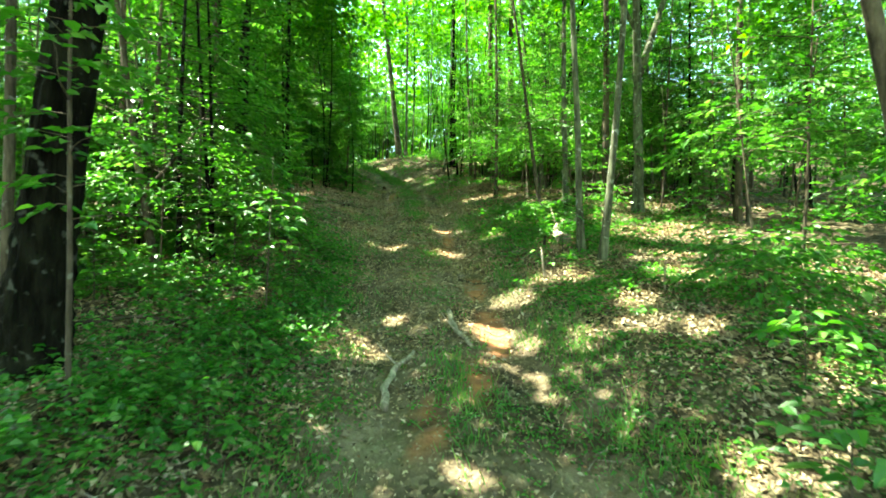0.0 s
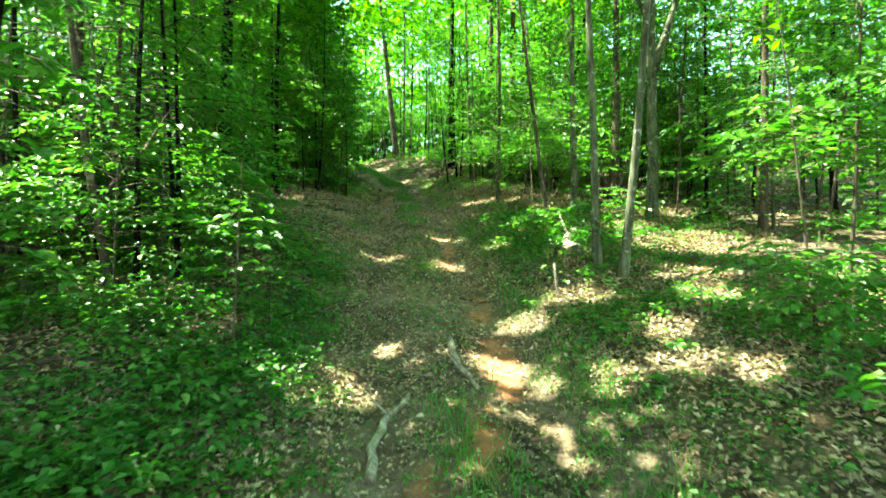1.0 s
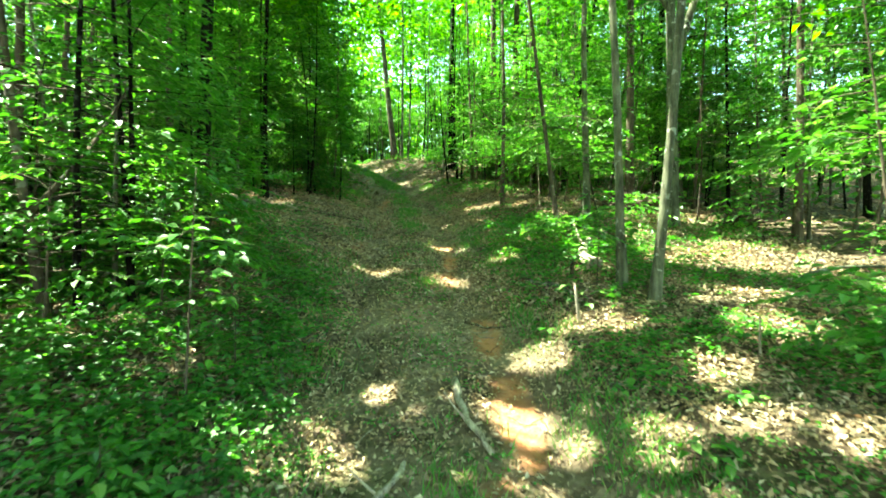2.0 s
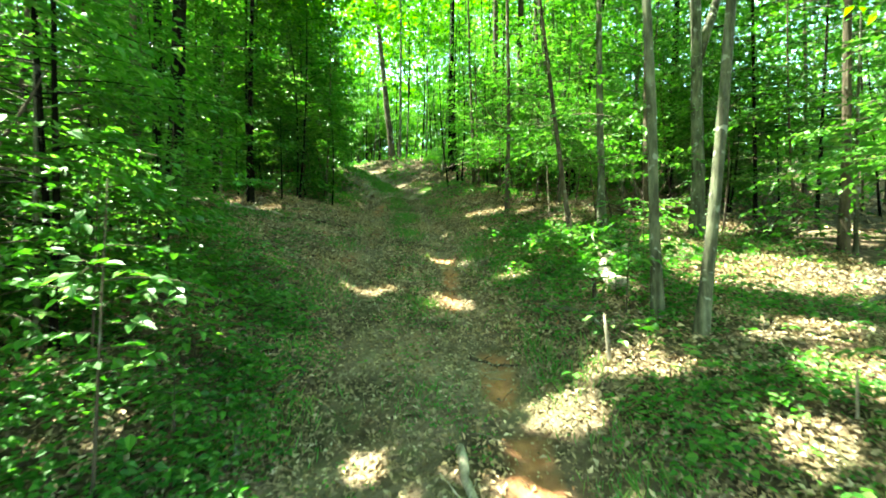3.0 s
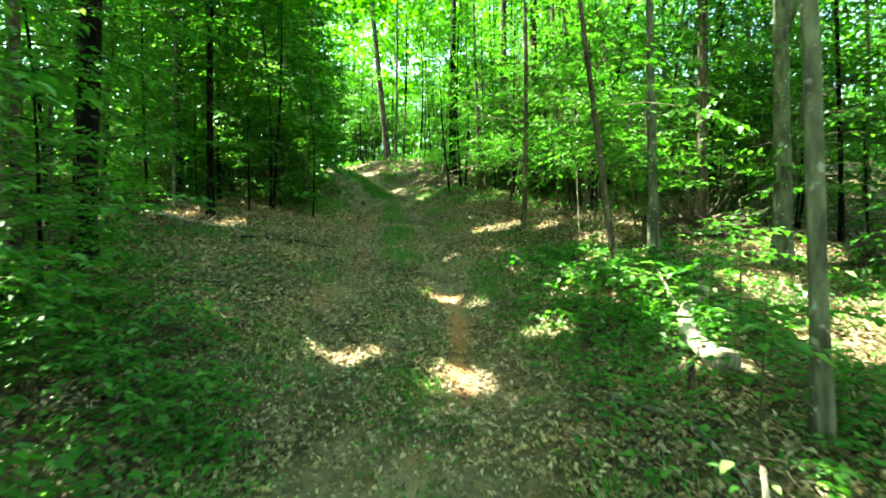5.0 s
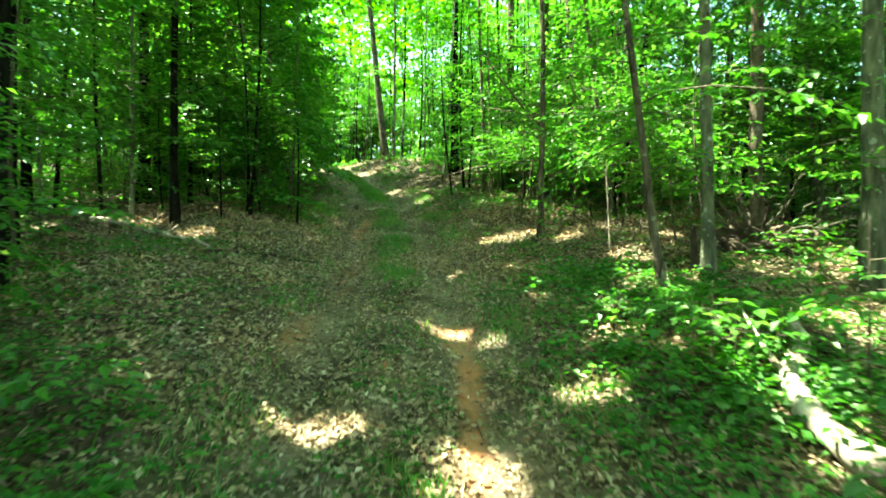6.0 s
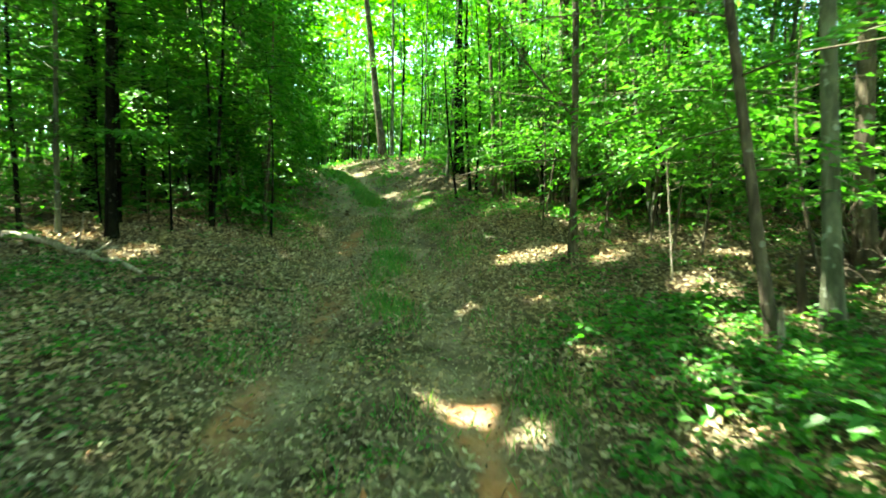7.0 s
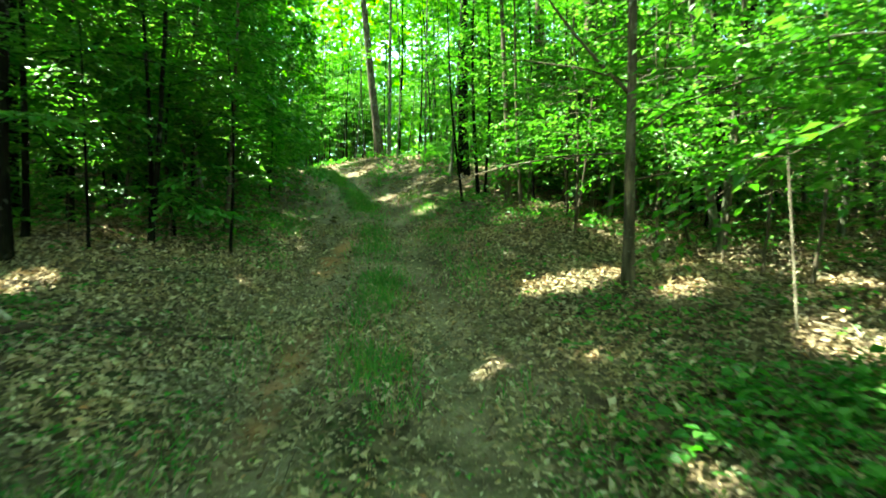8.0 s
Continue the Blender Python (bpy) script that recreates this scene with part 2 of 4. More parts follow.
def shaded(P, wide=0.15):
    """Which of the leaves at P are kept: those off the sun's way to the chosen flecks and understory spots."""
    low = P[:, 2] - land(P[:, 0], P[:, 1], False)
    x, y, z = P[:, 0].copy(), P[:, 1].copy(), P[:, 2]
    for _ in range(4):
        h = z - land(x, y, False)
        x, y = P[:, 0] - SUN.x / SUN.z * h, P[:, 1] - SUN.y / SUN.z * h
    keep = np.ones(len(P), bool)
    edge = 1 + 0.5 * wobble(x, y, 5.0, 0.7) + 0.35 * wobble(x, y, 13.0, 1.9)
    stray = np.sin(P[:, 0] * 91.7 + P[:, 1] * 57.3 + P[:, 2] * 33.1) > 0.99      # single leaves left hanging in the cleared shafts
    for cx, cy, rx, ry in SUN_FLECKS:
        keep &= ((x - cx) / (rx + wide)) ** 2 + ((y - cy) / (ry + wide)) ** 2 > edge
    for cx, cy, ch, r in SUN_SHAFTS:
        top = float(land(cx, cy, False)) + ch
        d = P[:, 2] - top
        gx, gy = P[:, 0] - SUN.x / SUN.z * d, P[:, 1] - SUN.y / SUN.z * d
        keep &= ((gx - cx) ** 2 + (gy - cy) ** 2 > r * r * edge) | (d < 0.4)
    return keep | stray | (low < 0.5)


def sun_shafts(seed):
    """Understory spots to put in the sun, with the leaves sunward of them left out: x, y, height over the ground,
    radius.
    """
    rng = np.random.default_rng(seed)
    out = [(1.6, 12.6, 0.3, 0.22), (2.3, 12.9, 0.3, 0.2), (3.3, 6.4, 2.2, 0.6), (-2.0, 6.3, 1.4, 0.5), (3.0, 4.3, 0.7, 0.4), (2.0, 11.4, 0.8, 0.35), (3.1, 11.0, 1.1, 0.5),
           (-3.2, 7.6, 1.3, 0.45), (-4.2, 6.6, 1.8, 0.45), (-3.6, 9.0, 1.5, 0.5), (-4.6, 10.2, 1.6, 0.5), (-5.2, 8.6, 1.8, 0.6), 
           (-4.4, 19.6, 3.2, 0.6), (-5.6, 23.2, 3.4, 0.6), (-6.4, 19.0, 5.4, 0.7), (-4.6, 22.6, 2.0, 0.5), (-5.4, 18.4, 1.8, 0.5), (-3.6, 20.4, 1.4, 0.4),
           (2.6, 17.6, 1.6, 0.5), (5.4, 20.6, 3.6, 0.8), (3.4, 12.4, 1.0, 0.5), (1.6, 13.2, 0.5, 0.2), (4.6, 11.4, 1.0, 0.5), (3.0, 7.4, 0.6, 0.4), (-3.4, 7.2, 0.8, 0.5), (-4.6, 7.0, 1.2, 0.5), (-5.6, 7.6, 2.0, 0.6), (-4.0, 7.2, 2.0, 0.9)]
    for k in range(6):
        y = 10.2 + k
        out.append((float(trail_x(y)) + rng.uniform(1.7, 4.2), y, rng.uniform(0.6, 1.4) + (1.6 if k > 1 else 0), rng.uniform(0.3, 0.5) * (1 if k < 2 else 0.8)))
    for k in range(115):
        y = rng.uniform(5, 36)
        w = rng.uniform(2.4, 11) if k % 4 else -rng.uniform(3.0, 9)
        h = rng.uniform(1.2, 6.0)
        if w > 0 and 12 < y < 21 and k % 3:
            continue
        if w < 0 and y < 26:
            if k % 8:
                continue
            h, w = rng.uniform(3.0, 5), w - 2
        out.append((float(trail_x(y)) + w, y, h, rng.uniform(0.35, 0.8)))
    return out


SUN_SHAFTS = sun_shafts(77)


# ---- leaves ----
def unit(v):
    return v / np.maximum(np.linalg.norm(v, axis=1, keepdims=True), 1e-6)


def leaf_mesh(name, P, D, N, L, W, mat, full=True, fold=0.18):
    """One mesh of leaves: at P, along D, facing N, of length L and width W; each is two halves folded along the midrib."""
    D = unit(D)
    S = unit(np.cross(D, N))
    U = np.cross(S, D)
    L, W = L[:, None], W[:, None]
    n = len(P)
    tip = P + D * L - U * L * 0.12
    if full:
        rows = [P, P + D * L * 0.3 + S * W * 0.5 + U * W * fold, P + D * L * 0.68 + S * W * 0.36 + U * W * fold * 0.6, tip,
                P + D * L * 0.68 - S * W * 0.36 + U * W * fold * 0.6, P + D * L * 0.3 - S * W * 0.5 + U * W * fold]
        f = np.array([[0, 1, 2, 3], [0, 3, 4, 5]])
    else:
        rows = [P, P + D * L * 0.42 + S * W * 0.5 + U * W * fold, tip, P + D * L * 0.42 - S * W * 0.5 + U * W * fold]
        f = np.array([[0, 1, 2], [0, 2, 3]])
    k = len(rows)
    V = np.stack(rows, 1).reshape(-1, 3)
    F = (np.arange(n)[:, None, None] * k + f[None]).reshape(-1, f.shape[1])
    return mesh_from(name, V, F, mat)


def spray(rng, p0, az, length, rise, droop, gap=0.075, leaf=0.1):
    """A flat leafy branch: points of its wood, and its leaves (place, direction, facing)."""
    out = np.array([math.cos(az), math.sin(az), 0.0])
    side = np.array([-out[1], out[0], 0.0])

    def along(u):
        u = np.asarray(u)[:, None]
        return p0 + out * length * u + side * 0.12 * length * np.sin(u * 3 + az) * u + np.array([0, 0, 1.0]) * length * (rise * u - droop * u * u)

    n = max(3, int(length / 0.12))
    u = np.linspace(0.12, 1.0, n) + rng.uniform(-0.02, 0.02, n)
    start = along(u)
    sgn = np.where(np.arange(n) % 2 == 0, 1.0, -1.0)
    ang = np.radians(rng.uniform(35, 65, n)) * sgn
    ang[-1] = 0
    tdir = out * np.cos(ang)[:, None] + side * np.sin(ang)[:, None] + np.array([0, 0, 1]) * (rng.normal(-0.08, 0.12, n) + rise - 2 * droop * u)[:, None]
    tlen = (0.15 + 0.5 * (1 - u) * np.minimum(u * 4, 1)) * length * rng.uniform(0.6, 1.1, n) + 0.08
    m = int(np.max(tlen) / gap) + 1
    k = np.arange(m)[None] * gap + rng.uniform(0, gap, (n, m))
    ok = k < tlen[:, None]
    i, j = np.nonzero(ok)
    P = start[i] + tdir[i] * k[i, j][:, None]
    lat = np.where(j % 2 == 0, 1.0, -1.0) * rng.uniform(0.5, 1.1, len(i))
    t = tdir[i]
    perp = np.stack([-t[:, 1], t[:, 0], np.zeros(len(i))], 1)
    D = t + perp * lat[:, None] + rng.normal(0, 0.13, (len(i), 3)) + np.array([0, 0, -0.13])
    N = np.array([0, 0, 1.0]) + rng.normal(0, 0.22, (len(i), 3))
    return along(np.linspace(0, 1, 5)), P, D, N


def tube(pts, radii, sides=7, rough=0.0, seed=0.0, furrow=0.0):
    """Vertices and quads of a tapered tube along pts."""
    pts, radii = np.asarray(pts, float), np.asarray(radii, float)
    tan = unit(np.gradient(pts, axis=0))
    ref = np.where(np.abs(tan[:, 2:3]) > 0.8, np.array([[1.0, 0, 0]]), np.array([[0, 0, 1.0]]))
    a = unit(np.cross(tan, ref))
    b = np.cross(tan, a)
    th = np.linspace(0, 2 * math.pi, sides, endpoint=False)
    r = radii[:, None] * (1 + rough * np.sin(th[None] * 3 + seed + np.arange(len(pts))[:, None] * 0.7) + rough * np.sin(th[None] * 5 - seed * 2 + np.arange(len(pts))[:, None] * 1.9))
    if furrow:
        h = pts[:, 2:3]
        ridge = np.abs(np.sin(th[None] * 9 + 1.1 * np.sin(h * 5.0 + seed) + 0.8 * np.sin(h * 13.0 + th[None] * 2)))
        r = r * (1 + furrow * (ridge - 0.6) + 0.5 * furrow * np.sin(h * 21.0 + th[None] * 7))
    V = pts[:, None] + a[:, None] * (np.cos(th)[None, :, None] * r[:, :, None]) + b[:, None] * (np.sin(th)[None, :, None] * r[:, :, None])
    n = len(pts)
    i, j = np.meshgrid(np.arange(n - 1), np.arange(sides), indexing="ij")
    i, j = i.ravel(), j.ravel()
    jn = (j + 1) % sides
    F = np.c_[i * sides + j, i * sides + jn, (i + 1) * sides + jn, (i + 1) * sides + j]
    V = V.reshape(-1, 3)
    # pointed ends close the tube
    V = np.vstack([V, pts[:1], pts[-1:]])
    e0, e1 = n * sides, n * sides + 1
    q = np.arange(sides)
    qn = (q + 1) % sides
    F = np.vstack([F, np.c_[np.full(sides, e0), qn, q, q], np.c_[np.full(sides, e1), (n - 1) * sides + q, (n - 1) * sides + qn, (n - 1) * sides + qn]])
    return V, F


def join(tubes):
    Vs, Fs, at = [], [], 0
    for V, F in tubes:
        Vs.append(V)
        Fs.append(F + at)
        at += len(V)
    return np.vstack(Vs), np.vstack(Fs)


def tube_mesh(name, tubes, mat):
    V, F = join(tubes)
    me = bpy.data.meshes.new(name)
    quads = [f[:3] if f[2] == f[3] else f for f in F.tolist()]
    me.from_pydata(V.tolist(), [], quads)
    me.polygons.foreach_set("use_smooth", np.ones(len(me.polygons), bool))
    me.materials.append(mat)
    me.update()
    return me


def part(name, me, parent, label="", shift=None):
    ob = new(name, me)
    ob.parent = parent
    if shift is not None:
        me.transform(Matrix.Translation(-Vector(shift)))
    if label:
        ob["label"] = label
    return ob


def thing(name, base, label, category, group=""):
    ob = new(name)
    ob.location = base
    return tagged(ob, label, category, group)


# ---- trees ----
def stem_line(rng, base, height, lean, bend, n=12):
    """Points up a stem: it leans by lean (x, y a metre up) and bows by bend."""
    h = np.linspace(-0.15, height, n)
    u = np.clip(h, 0, None) / height
    wig = np.cumsum(rng.normal(0, 0.012 * height / n, (n, 2)), 0)
    x = base[0] + lean[0] * h + bend[0] * u * (1 - u) * 4 + wig[:, 0]
    y = base[1] + lean[1] * h + bend[1] * u * (1 - u) * 4 + wig[:, 1]
    return np.c_[x, y, base[2] + h]


def crown_leaves(rng, centre, radius, thick, count, size):
    """Leaves of a high crown: clumps spread through a broken, lumpy disc."""
    clumps = max(6, count // 60)
    r = radius * np.sqrt(rng.uniform(0, 1, clumps))
    a = rng.uniform(0, 2 * math.pi, clumps)
    C = np.c_[r * np.cos(a), r * np.sin(a), rng.normal(0, thick * 0.5, clumps) - 0.12 * r] + centre
    i = rng.integers(0, clumps, count)
    P = C[i] + rng.normal(0, 1, (count, 3)) * np.array([0.55, 0.55, 0.3])
    D = rng.normal(0, 1, (count, 3)) * np.array([1, 1, 0.35]) + np.array([0, 0, -0.2])
    N = np.array([0, 0, 1.0]) + rng.normal(0, 0.4, (count, 3))
    L = size * rng.uniform(0.7, 1.3, count)
    return P, D, N, L


def tree(seed, x, y, radius, height, lean=(0, 0), bend=(0, 0), mat=None, label="", crown=1700, crown_from=0.6, spread=3.4, sprays=16, low=2.0, reach=2.2,
         leaf=0.12, gap=0.085, forks=(), name="tree", group="forest trees", sides=9, size=0.27, furrow=0.0):
    rng = np.random.default_rng(seed)
    base = np.array([x, y, ground_at(x, y)])
    ob = thing(name, base, label, "tree", group)
    line = stem_line(rng, base, height, lean, bend)
    u = np.linspace(0, 1, len(line))
    rad = radius * (1 - 0.8 * u) * np.where(u == 0, 1.5, 1.0)
    mat = mat or BARK_GREY
    # more rings near the ground, where the stem flares
    fl = np.interp(np.linspace(0, 1, 5)[1:-1], [0, 1], [0, u[1]])
    ins = np.stack([np.interp(fl, u, line[:, k]) for k in range(3)], 1)
    rin = np.interp(fl, u, radius * (1 - 0.8 * u)) * np.array([1.28, 1.12, 1.03])
    pts, rr = np.vstack([line[:1], ins, line[1:]]), np.concatenate([rad[:1], rin, rad[1:]])
    if furrow:
        v = np.linspace(0, 1, 90) ** 1.6
        k = np.linspace(0, 1, len(pts))
        pts, rr = np.stack([np.interp(v, k, pts[:, c]) for c in range(3)], 1), np.interp(v, k, rr)
    part("trunk", tube_mesh("trunk", [tube(pts, rr, sides, 0.035, seed, furrow)], mat), ob, shift=base)

    def at(h):
        k = (h + 0.15) / (height + 0.15)
        return np.array([np.interp(k, np.linspace(0, 1, len(line)), line[:, c]) for c in range(3)])

    for fh, fx, fy, fl_, fr in forks:
        p = at(fh)
        q = np.linspace(0, 1, 7)[:, None]
        lp = p + np.array([fx, fy, 1.0]) * fl_ * q + np.array([fx, fy, 0]) * 0.35 * fl_ * (q - q * q)
        part("limb", tube_mesh("limb", [tube(lp, fr * (1 - 0.75 * q[:, 0]), 7, 0.03, seed + fh)], mat), ob, shift=base)
    wood, Ps, Ds, Ns = [], [], [], []
    for k in range(sprays):
        h = low + (height * 0.8 - low) * (k + rng.uniform(0, 1)) / sprays
        az = k * 2.4 + rng.uniform(-0.5, 0.5)
        ln = reach * rng.uniform(0.55, 1.15) * (1.05 - 0.45 * h / height)
        w, P, D, N = spray(rng, at(h), az, ln, rng.uniform(0.05, 0.4), rng.uniform(0.1, 0.4), gap, leaf)
        tb = tube(w, np.linspace(0.0065, 0.0015, 5) * (0.5 + 0.5 * ln), 4 if y < 17 else 3)
        if y < 17 and abs(x) < 7:
            part("branch", tube_mesh("branch", [tb], mat), ob, shift=base)
        else:
            wood.append(tb)
        Ps.append(P), Ds.append(D), Ns.append(N)
    if Ps:
        P, D, N = np.vstack(Ps), np.vstack(Ds), np.vstack(Ns)
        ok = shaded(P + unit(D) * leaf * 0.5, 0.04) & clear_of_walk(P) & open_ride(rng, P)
        P, D, N = P[ok], D[ok], N[ok]
        if len(P):
            L = leaf * rng.uniform(0.65, 1.25, len(P))
            part("foliage", leaf_mesh("foliage", P, D, N, L, L * 0.62, LEAF, full=y < 9), ob, shift=base)
        if wood and y < 21:
            part("branchwork", tube_mesh("branchwork", wood, mat), ob, shift=base)["kind"] = "stuff"
    if crown:
        # the densest crowns get oversized leaves, to block more sun
        P, D, N, L = crown_leaves(rng, at(height * 0.92), spread, height * (1 - crown_from) * 0.5, crown, size if crown < 2000 else 0.36)
        ok = open_ride(rng, P)
        for along in (0.0, 0.5, 1.0):
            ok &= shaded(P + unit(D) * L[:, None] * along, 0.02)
        part("crown", leaf_mesh("crown", P[ok], D[ok], N[ok], L[ok], L[ok] * 0.66, LEAF_HIGH, False), ob, shift=base)
    return ob


def open_ride(rng, P):
    """Leaves left over the trail, thinned there to let more skylight down on it."""
    w = P[:, 0] - trail_x(P[:, 1])
    return (np.abs(w - 0.2) > 2.0) | (P[:, 1] < 6) | (P[:, 1] > 24) | (rng.uniform(0, 1, len(P)) < 0.22)


def clear_of_walk(P):
    """Leaves that stand clear of the way along the trail."""
    h = P[:, 2] - land(P[:, 0], P[:, 1], False)
    w = P[:, 0] - trail_x(P[:, 1])
    half = np.where(P[:, 1] < 14, 1.25, 1.1)
    return (np.abs(w - 0.3) > half) | (h > 6.5)


GREY, DARKB, BROWN = "slim forest tree with smooth grey bark", "tall forest tree with dark furrowed bark", "leaning forest tree with brown bark"
ROUGH = "straight forest tree with rough brown bark"
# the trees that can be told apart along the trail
# many of these crowns, out of view, are enlarged to shade the trail
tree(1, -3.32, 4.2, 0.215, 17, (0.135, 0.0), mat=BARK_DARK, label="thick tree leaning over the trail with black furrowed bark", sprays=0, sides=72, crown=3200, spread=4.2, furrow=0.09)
tree(2, 2.38, 9.1, 0.062, 14, (-0.04, 0), mat=BARK_GREY, label=GREY, sprays=9, low=4.5, crown=2600, spread=4.0)
tree(3, 2.52, 8.47, 0.064, 13, (0.085, 0.0), (0.05, 0), BARK_GREY, GREY, sprays=9, low=4.5, crown=2600, spread=4.0)
tree(4, 4.95, 13.4, 0.13, 14, (0.0, 0), mat=BARK_GREY, label="forked grey tree beside a heap of roots", forks=[(3.4, 0.3, 0.1, 6.0, 0.1), (4.6, -0.35, 0.1, 4, 0.06)], low=4.5)
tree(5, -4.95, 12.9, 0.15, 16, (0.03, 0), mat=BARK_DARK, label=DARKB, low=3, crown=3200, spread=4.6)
tree(6, 2.5, 13.5, 0.052, 10, (-0.13, 0), mat=BARK_BROWN, label=BROWN, crown=1100, spread=2.6, low=1.4, sprays=24, reach=2.3)
tree(8, 3.25, 13.85, 0.08, 14, (0.0, 0), mat=BARK_GREY, label=GREY, low=1.5, sprays=26, reach=2.5)
tree(9, 4.75, 15.3, 0.11, 15, (0.0, 0), mat=BARK_BROWN, label=ROUGH, low=1.7, sprays=26, reach=2.6)
tree(10, 2.17, 23.9, 0.15, 17, mat=BARK_BROWN, label=ROUGH, low=3)
tree(11, 2.8, 22.0, 0.15, 17, mat=BARK_BROWN, label=ROUGH, low=1.7, sprays=26, reach=2.6)
tree(12, 3.35, 21.0, 0.08, 14, (-0.03, 0), mat=BARK_BROWN, label=BROWN, low=2, sprays=22, reach=2.4)
tree(13, 3.9, 19.4, 0.08, 13, (0.17, 0), mat=BARK_DARK, label=DARKB, low=3)
tree(14, 0.5, 27.2, 0.16, 17, mat=BARK_DARK, label=DARKB, low=3, crown=2800, spread=4.8)
tree(15, 1.2, 22.3, 0.06, 12, (-0.03, 0), mat=BARK_BROWN, label="thin brown sapling at the trail edge", crown=900, spread=1.6, low=3, reach=1.2)
tree(16, 1.68, 16.7, 0.058, 13, (-0.015, 0), (0.06, 0), mat=BARK_BROWN, label="brown forest tree with a limb rising to one side", low=0.9, sprays=34, reach=2.4, forks=[(2.0, -0.7, 0.1, 1.8, 0.022)])
tree(17, -3.0, 36.0, 0.2, 19, (-0.09, 0), mat=BARK_BROWN, label="tall tree with a bowed trunk at the bend of the trail", low=7, crown=3000, spread=5.0)
tree(18, -2.45, 35.2, 0.09, 17, mat=BARK_GREY, label=GREY, low=8)
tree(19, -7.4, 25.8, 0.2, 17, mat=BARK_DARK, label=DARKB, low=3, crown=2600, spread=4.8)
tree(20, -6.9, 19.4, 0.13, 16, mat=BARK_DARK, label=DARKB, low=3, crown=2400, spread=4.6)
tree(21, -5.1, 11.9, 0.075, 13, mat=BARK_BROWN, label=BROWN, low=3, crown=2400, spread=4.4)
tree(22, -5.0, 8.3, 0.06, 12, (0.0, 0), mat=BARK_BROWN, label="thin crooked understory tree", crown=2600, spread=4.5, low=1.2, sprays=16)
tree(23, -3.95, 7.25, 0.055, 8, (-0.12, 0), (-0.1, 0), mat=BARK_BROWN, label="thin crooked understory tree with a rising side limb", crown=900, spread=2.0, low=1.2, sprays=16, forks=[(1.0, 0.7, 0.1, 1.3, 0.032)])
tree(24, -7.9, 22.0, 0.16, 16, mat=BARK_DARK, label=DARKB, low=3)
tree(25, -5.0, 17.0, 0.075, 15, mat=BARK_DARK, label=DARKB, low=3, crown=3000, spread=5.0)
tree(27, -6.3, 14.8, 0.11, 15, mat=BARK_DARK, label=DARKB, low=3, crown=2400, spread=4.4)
tree(26, 3.9, 4.1, 0.08, 12, (-0.2, 0), mat=BARK_BROWN, label="tree leaning in over the trail edge", low=3.5, sprays=12, crown=2000, spread=4)

tree(28, -3.72, 4.5, 0.05, 11, (0.02, 0), mat=BARK_BROWN, label="thin mossy tree beside a thick black trunk", low=2.6, sprays=8, reach=1.3, crown=900, spread=2.5)
# unseen trees added around the start, whose crowns shade the near ground
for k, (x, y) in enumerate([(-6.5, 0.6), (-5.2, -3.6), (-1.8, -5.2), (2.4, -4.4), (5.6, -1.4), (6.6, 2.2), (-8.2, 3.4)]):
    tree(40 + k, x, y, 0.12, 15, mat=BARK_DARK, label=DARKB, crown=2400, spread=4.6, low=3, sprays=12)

# added for its crown, which shades the trail around y 16
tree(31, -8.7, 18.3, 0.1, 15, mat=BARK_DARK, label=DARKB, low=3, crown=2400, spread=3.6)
# two more added sunward of the crest, to keep it shaded
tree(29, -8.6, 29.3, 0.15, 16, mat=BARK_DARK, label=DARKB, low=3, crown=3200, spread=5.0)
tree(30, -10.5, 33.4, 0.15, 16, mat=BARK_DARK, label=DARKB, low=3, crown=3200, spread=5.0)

# the forest on both sides
rng = np.random.default_rng(5)
placed = [(o.location.x, o.location.y) for o in scene.objects if o.get("category") == "tree"]
count = 100
for gx in np.arange(-21, 20, 4.6):
    # rows behind the start are out of view, their crowns shade the near ground
    for gy in np.arange(-18, 54, 4.8):
        x, y = gx + rng.uniform(-1.6, 1.6), gy + rng.uniform(-1.6, 1.6)
        w = x - float(trail_x(y))
        if abs(w) < 3.4 or any((x - a) ** 2 + (y - b) ** 2 < 2.6 for a, b in placed) or (abs(x) < 4.5 and y < 12) or (abs(x) < 7 and 0 < y < 8) or (abs(x) < 3.2 and y < 2) or (0 < w < 5 and 0 < y < 25) or (-5 < w < 0 and 0 < y < 25):
            continue
        placed.append((x, y))
        count += 1
        r = rng.choice([0.045, 0.06, 0.08, 0.12])
        m = [BARK_GREY, BARK_BROWN, BARK_DARK][rng.integers(0, 3)]
        lab = {"bark_grey": GREY, "bark_brown": BROWN, "bark_furrowed": DARKB}[m.name]
        # crowns on the sunward left are denser, to keep the trail in shade
        tree(count, x, y, r, rng.uniform(12, 18), rng.normal(0, 0.03, 2), rng.normal(0, 0.15, 2), m, lab, crown=(2100 if y < 18 else 1500) if -14 < w < 0 else 800, spread=4.6 if -9 < w < 0 else 3.6, sprays=0 if y < 3 or (y < 9 and abs(x) > 10) else 20 if y < 34 else 13, low=1.5, reach=2.5, sides=7, leaf=0.16 if y > 24 else 0.12, gap=0.105 if y > 24 else 0.085)

# understory saplings with layered branches
YOUNG = "young understory tree with flat layered leafy branches"


def sapling(seed, x, y, hgt, lean=(0, 0), sprays=14, low=0.4, reach=0.9, label=YOUNG, leaf=0.12, bend=(0, 0), name="sapling", group="understory saplings"):
    return tree(seed, x, y, 0.006 + 0.004 * hgt, hgt, lean, bend, BARK_BROWN, label, crown=0, sprays=sprays, low=low, reach=reach, name=name,
                group=group, sides=6, leaf=leaf, gap=0.07)


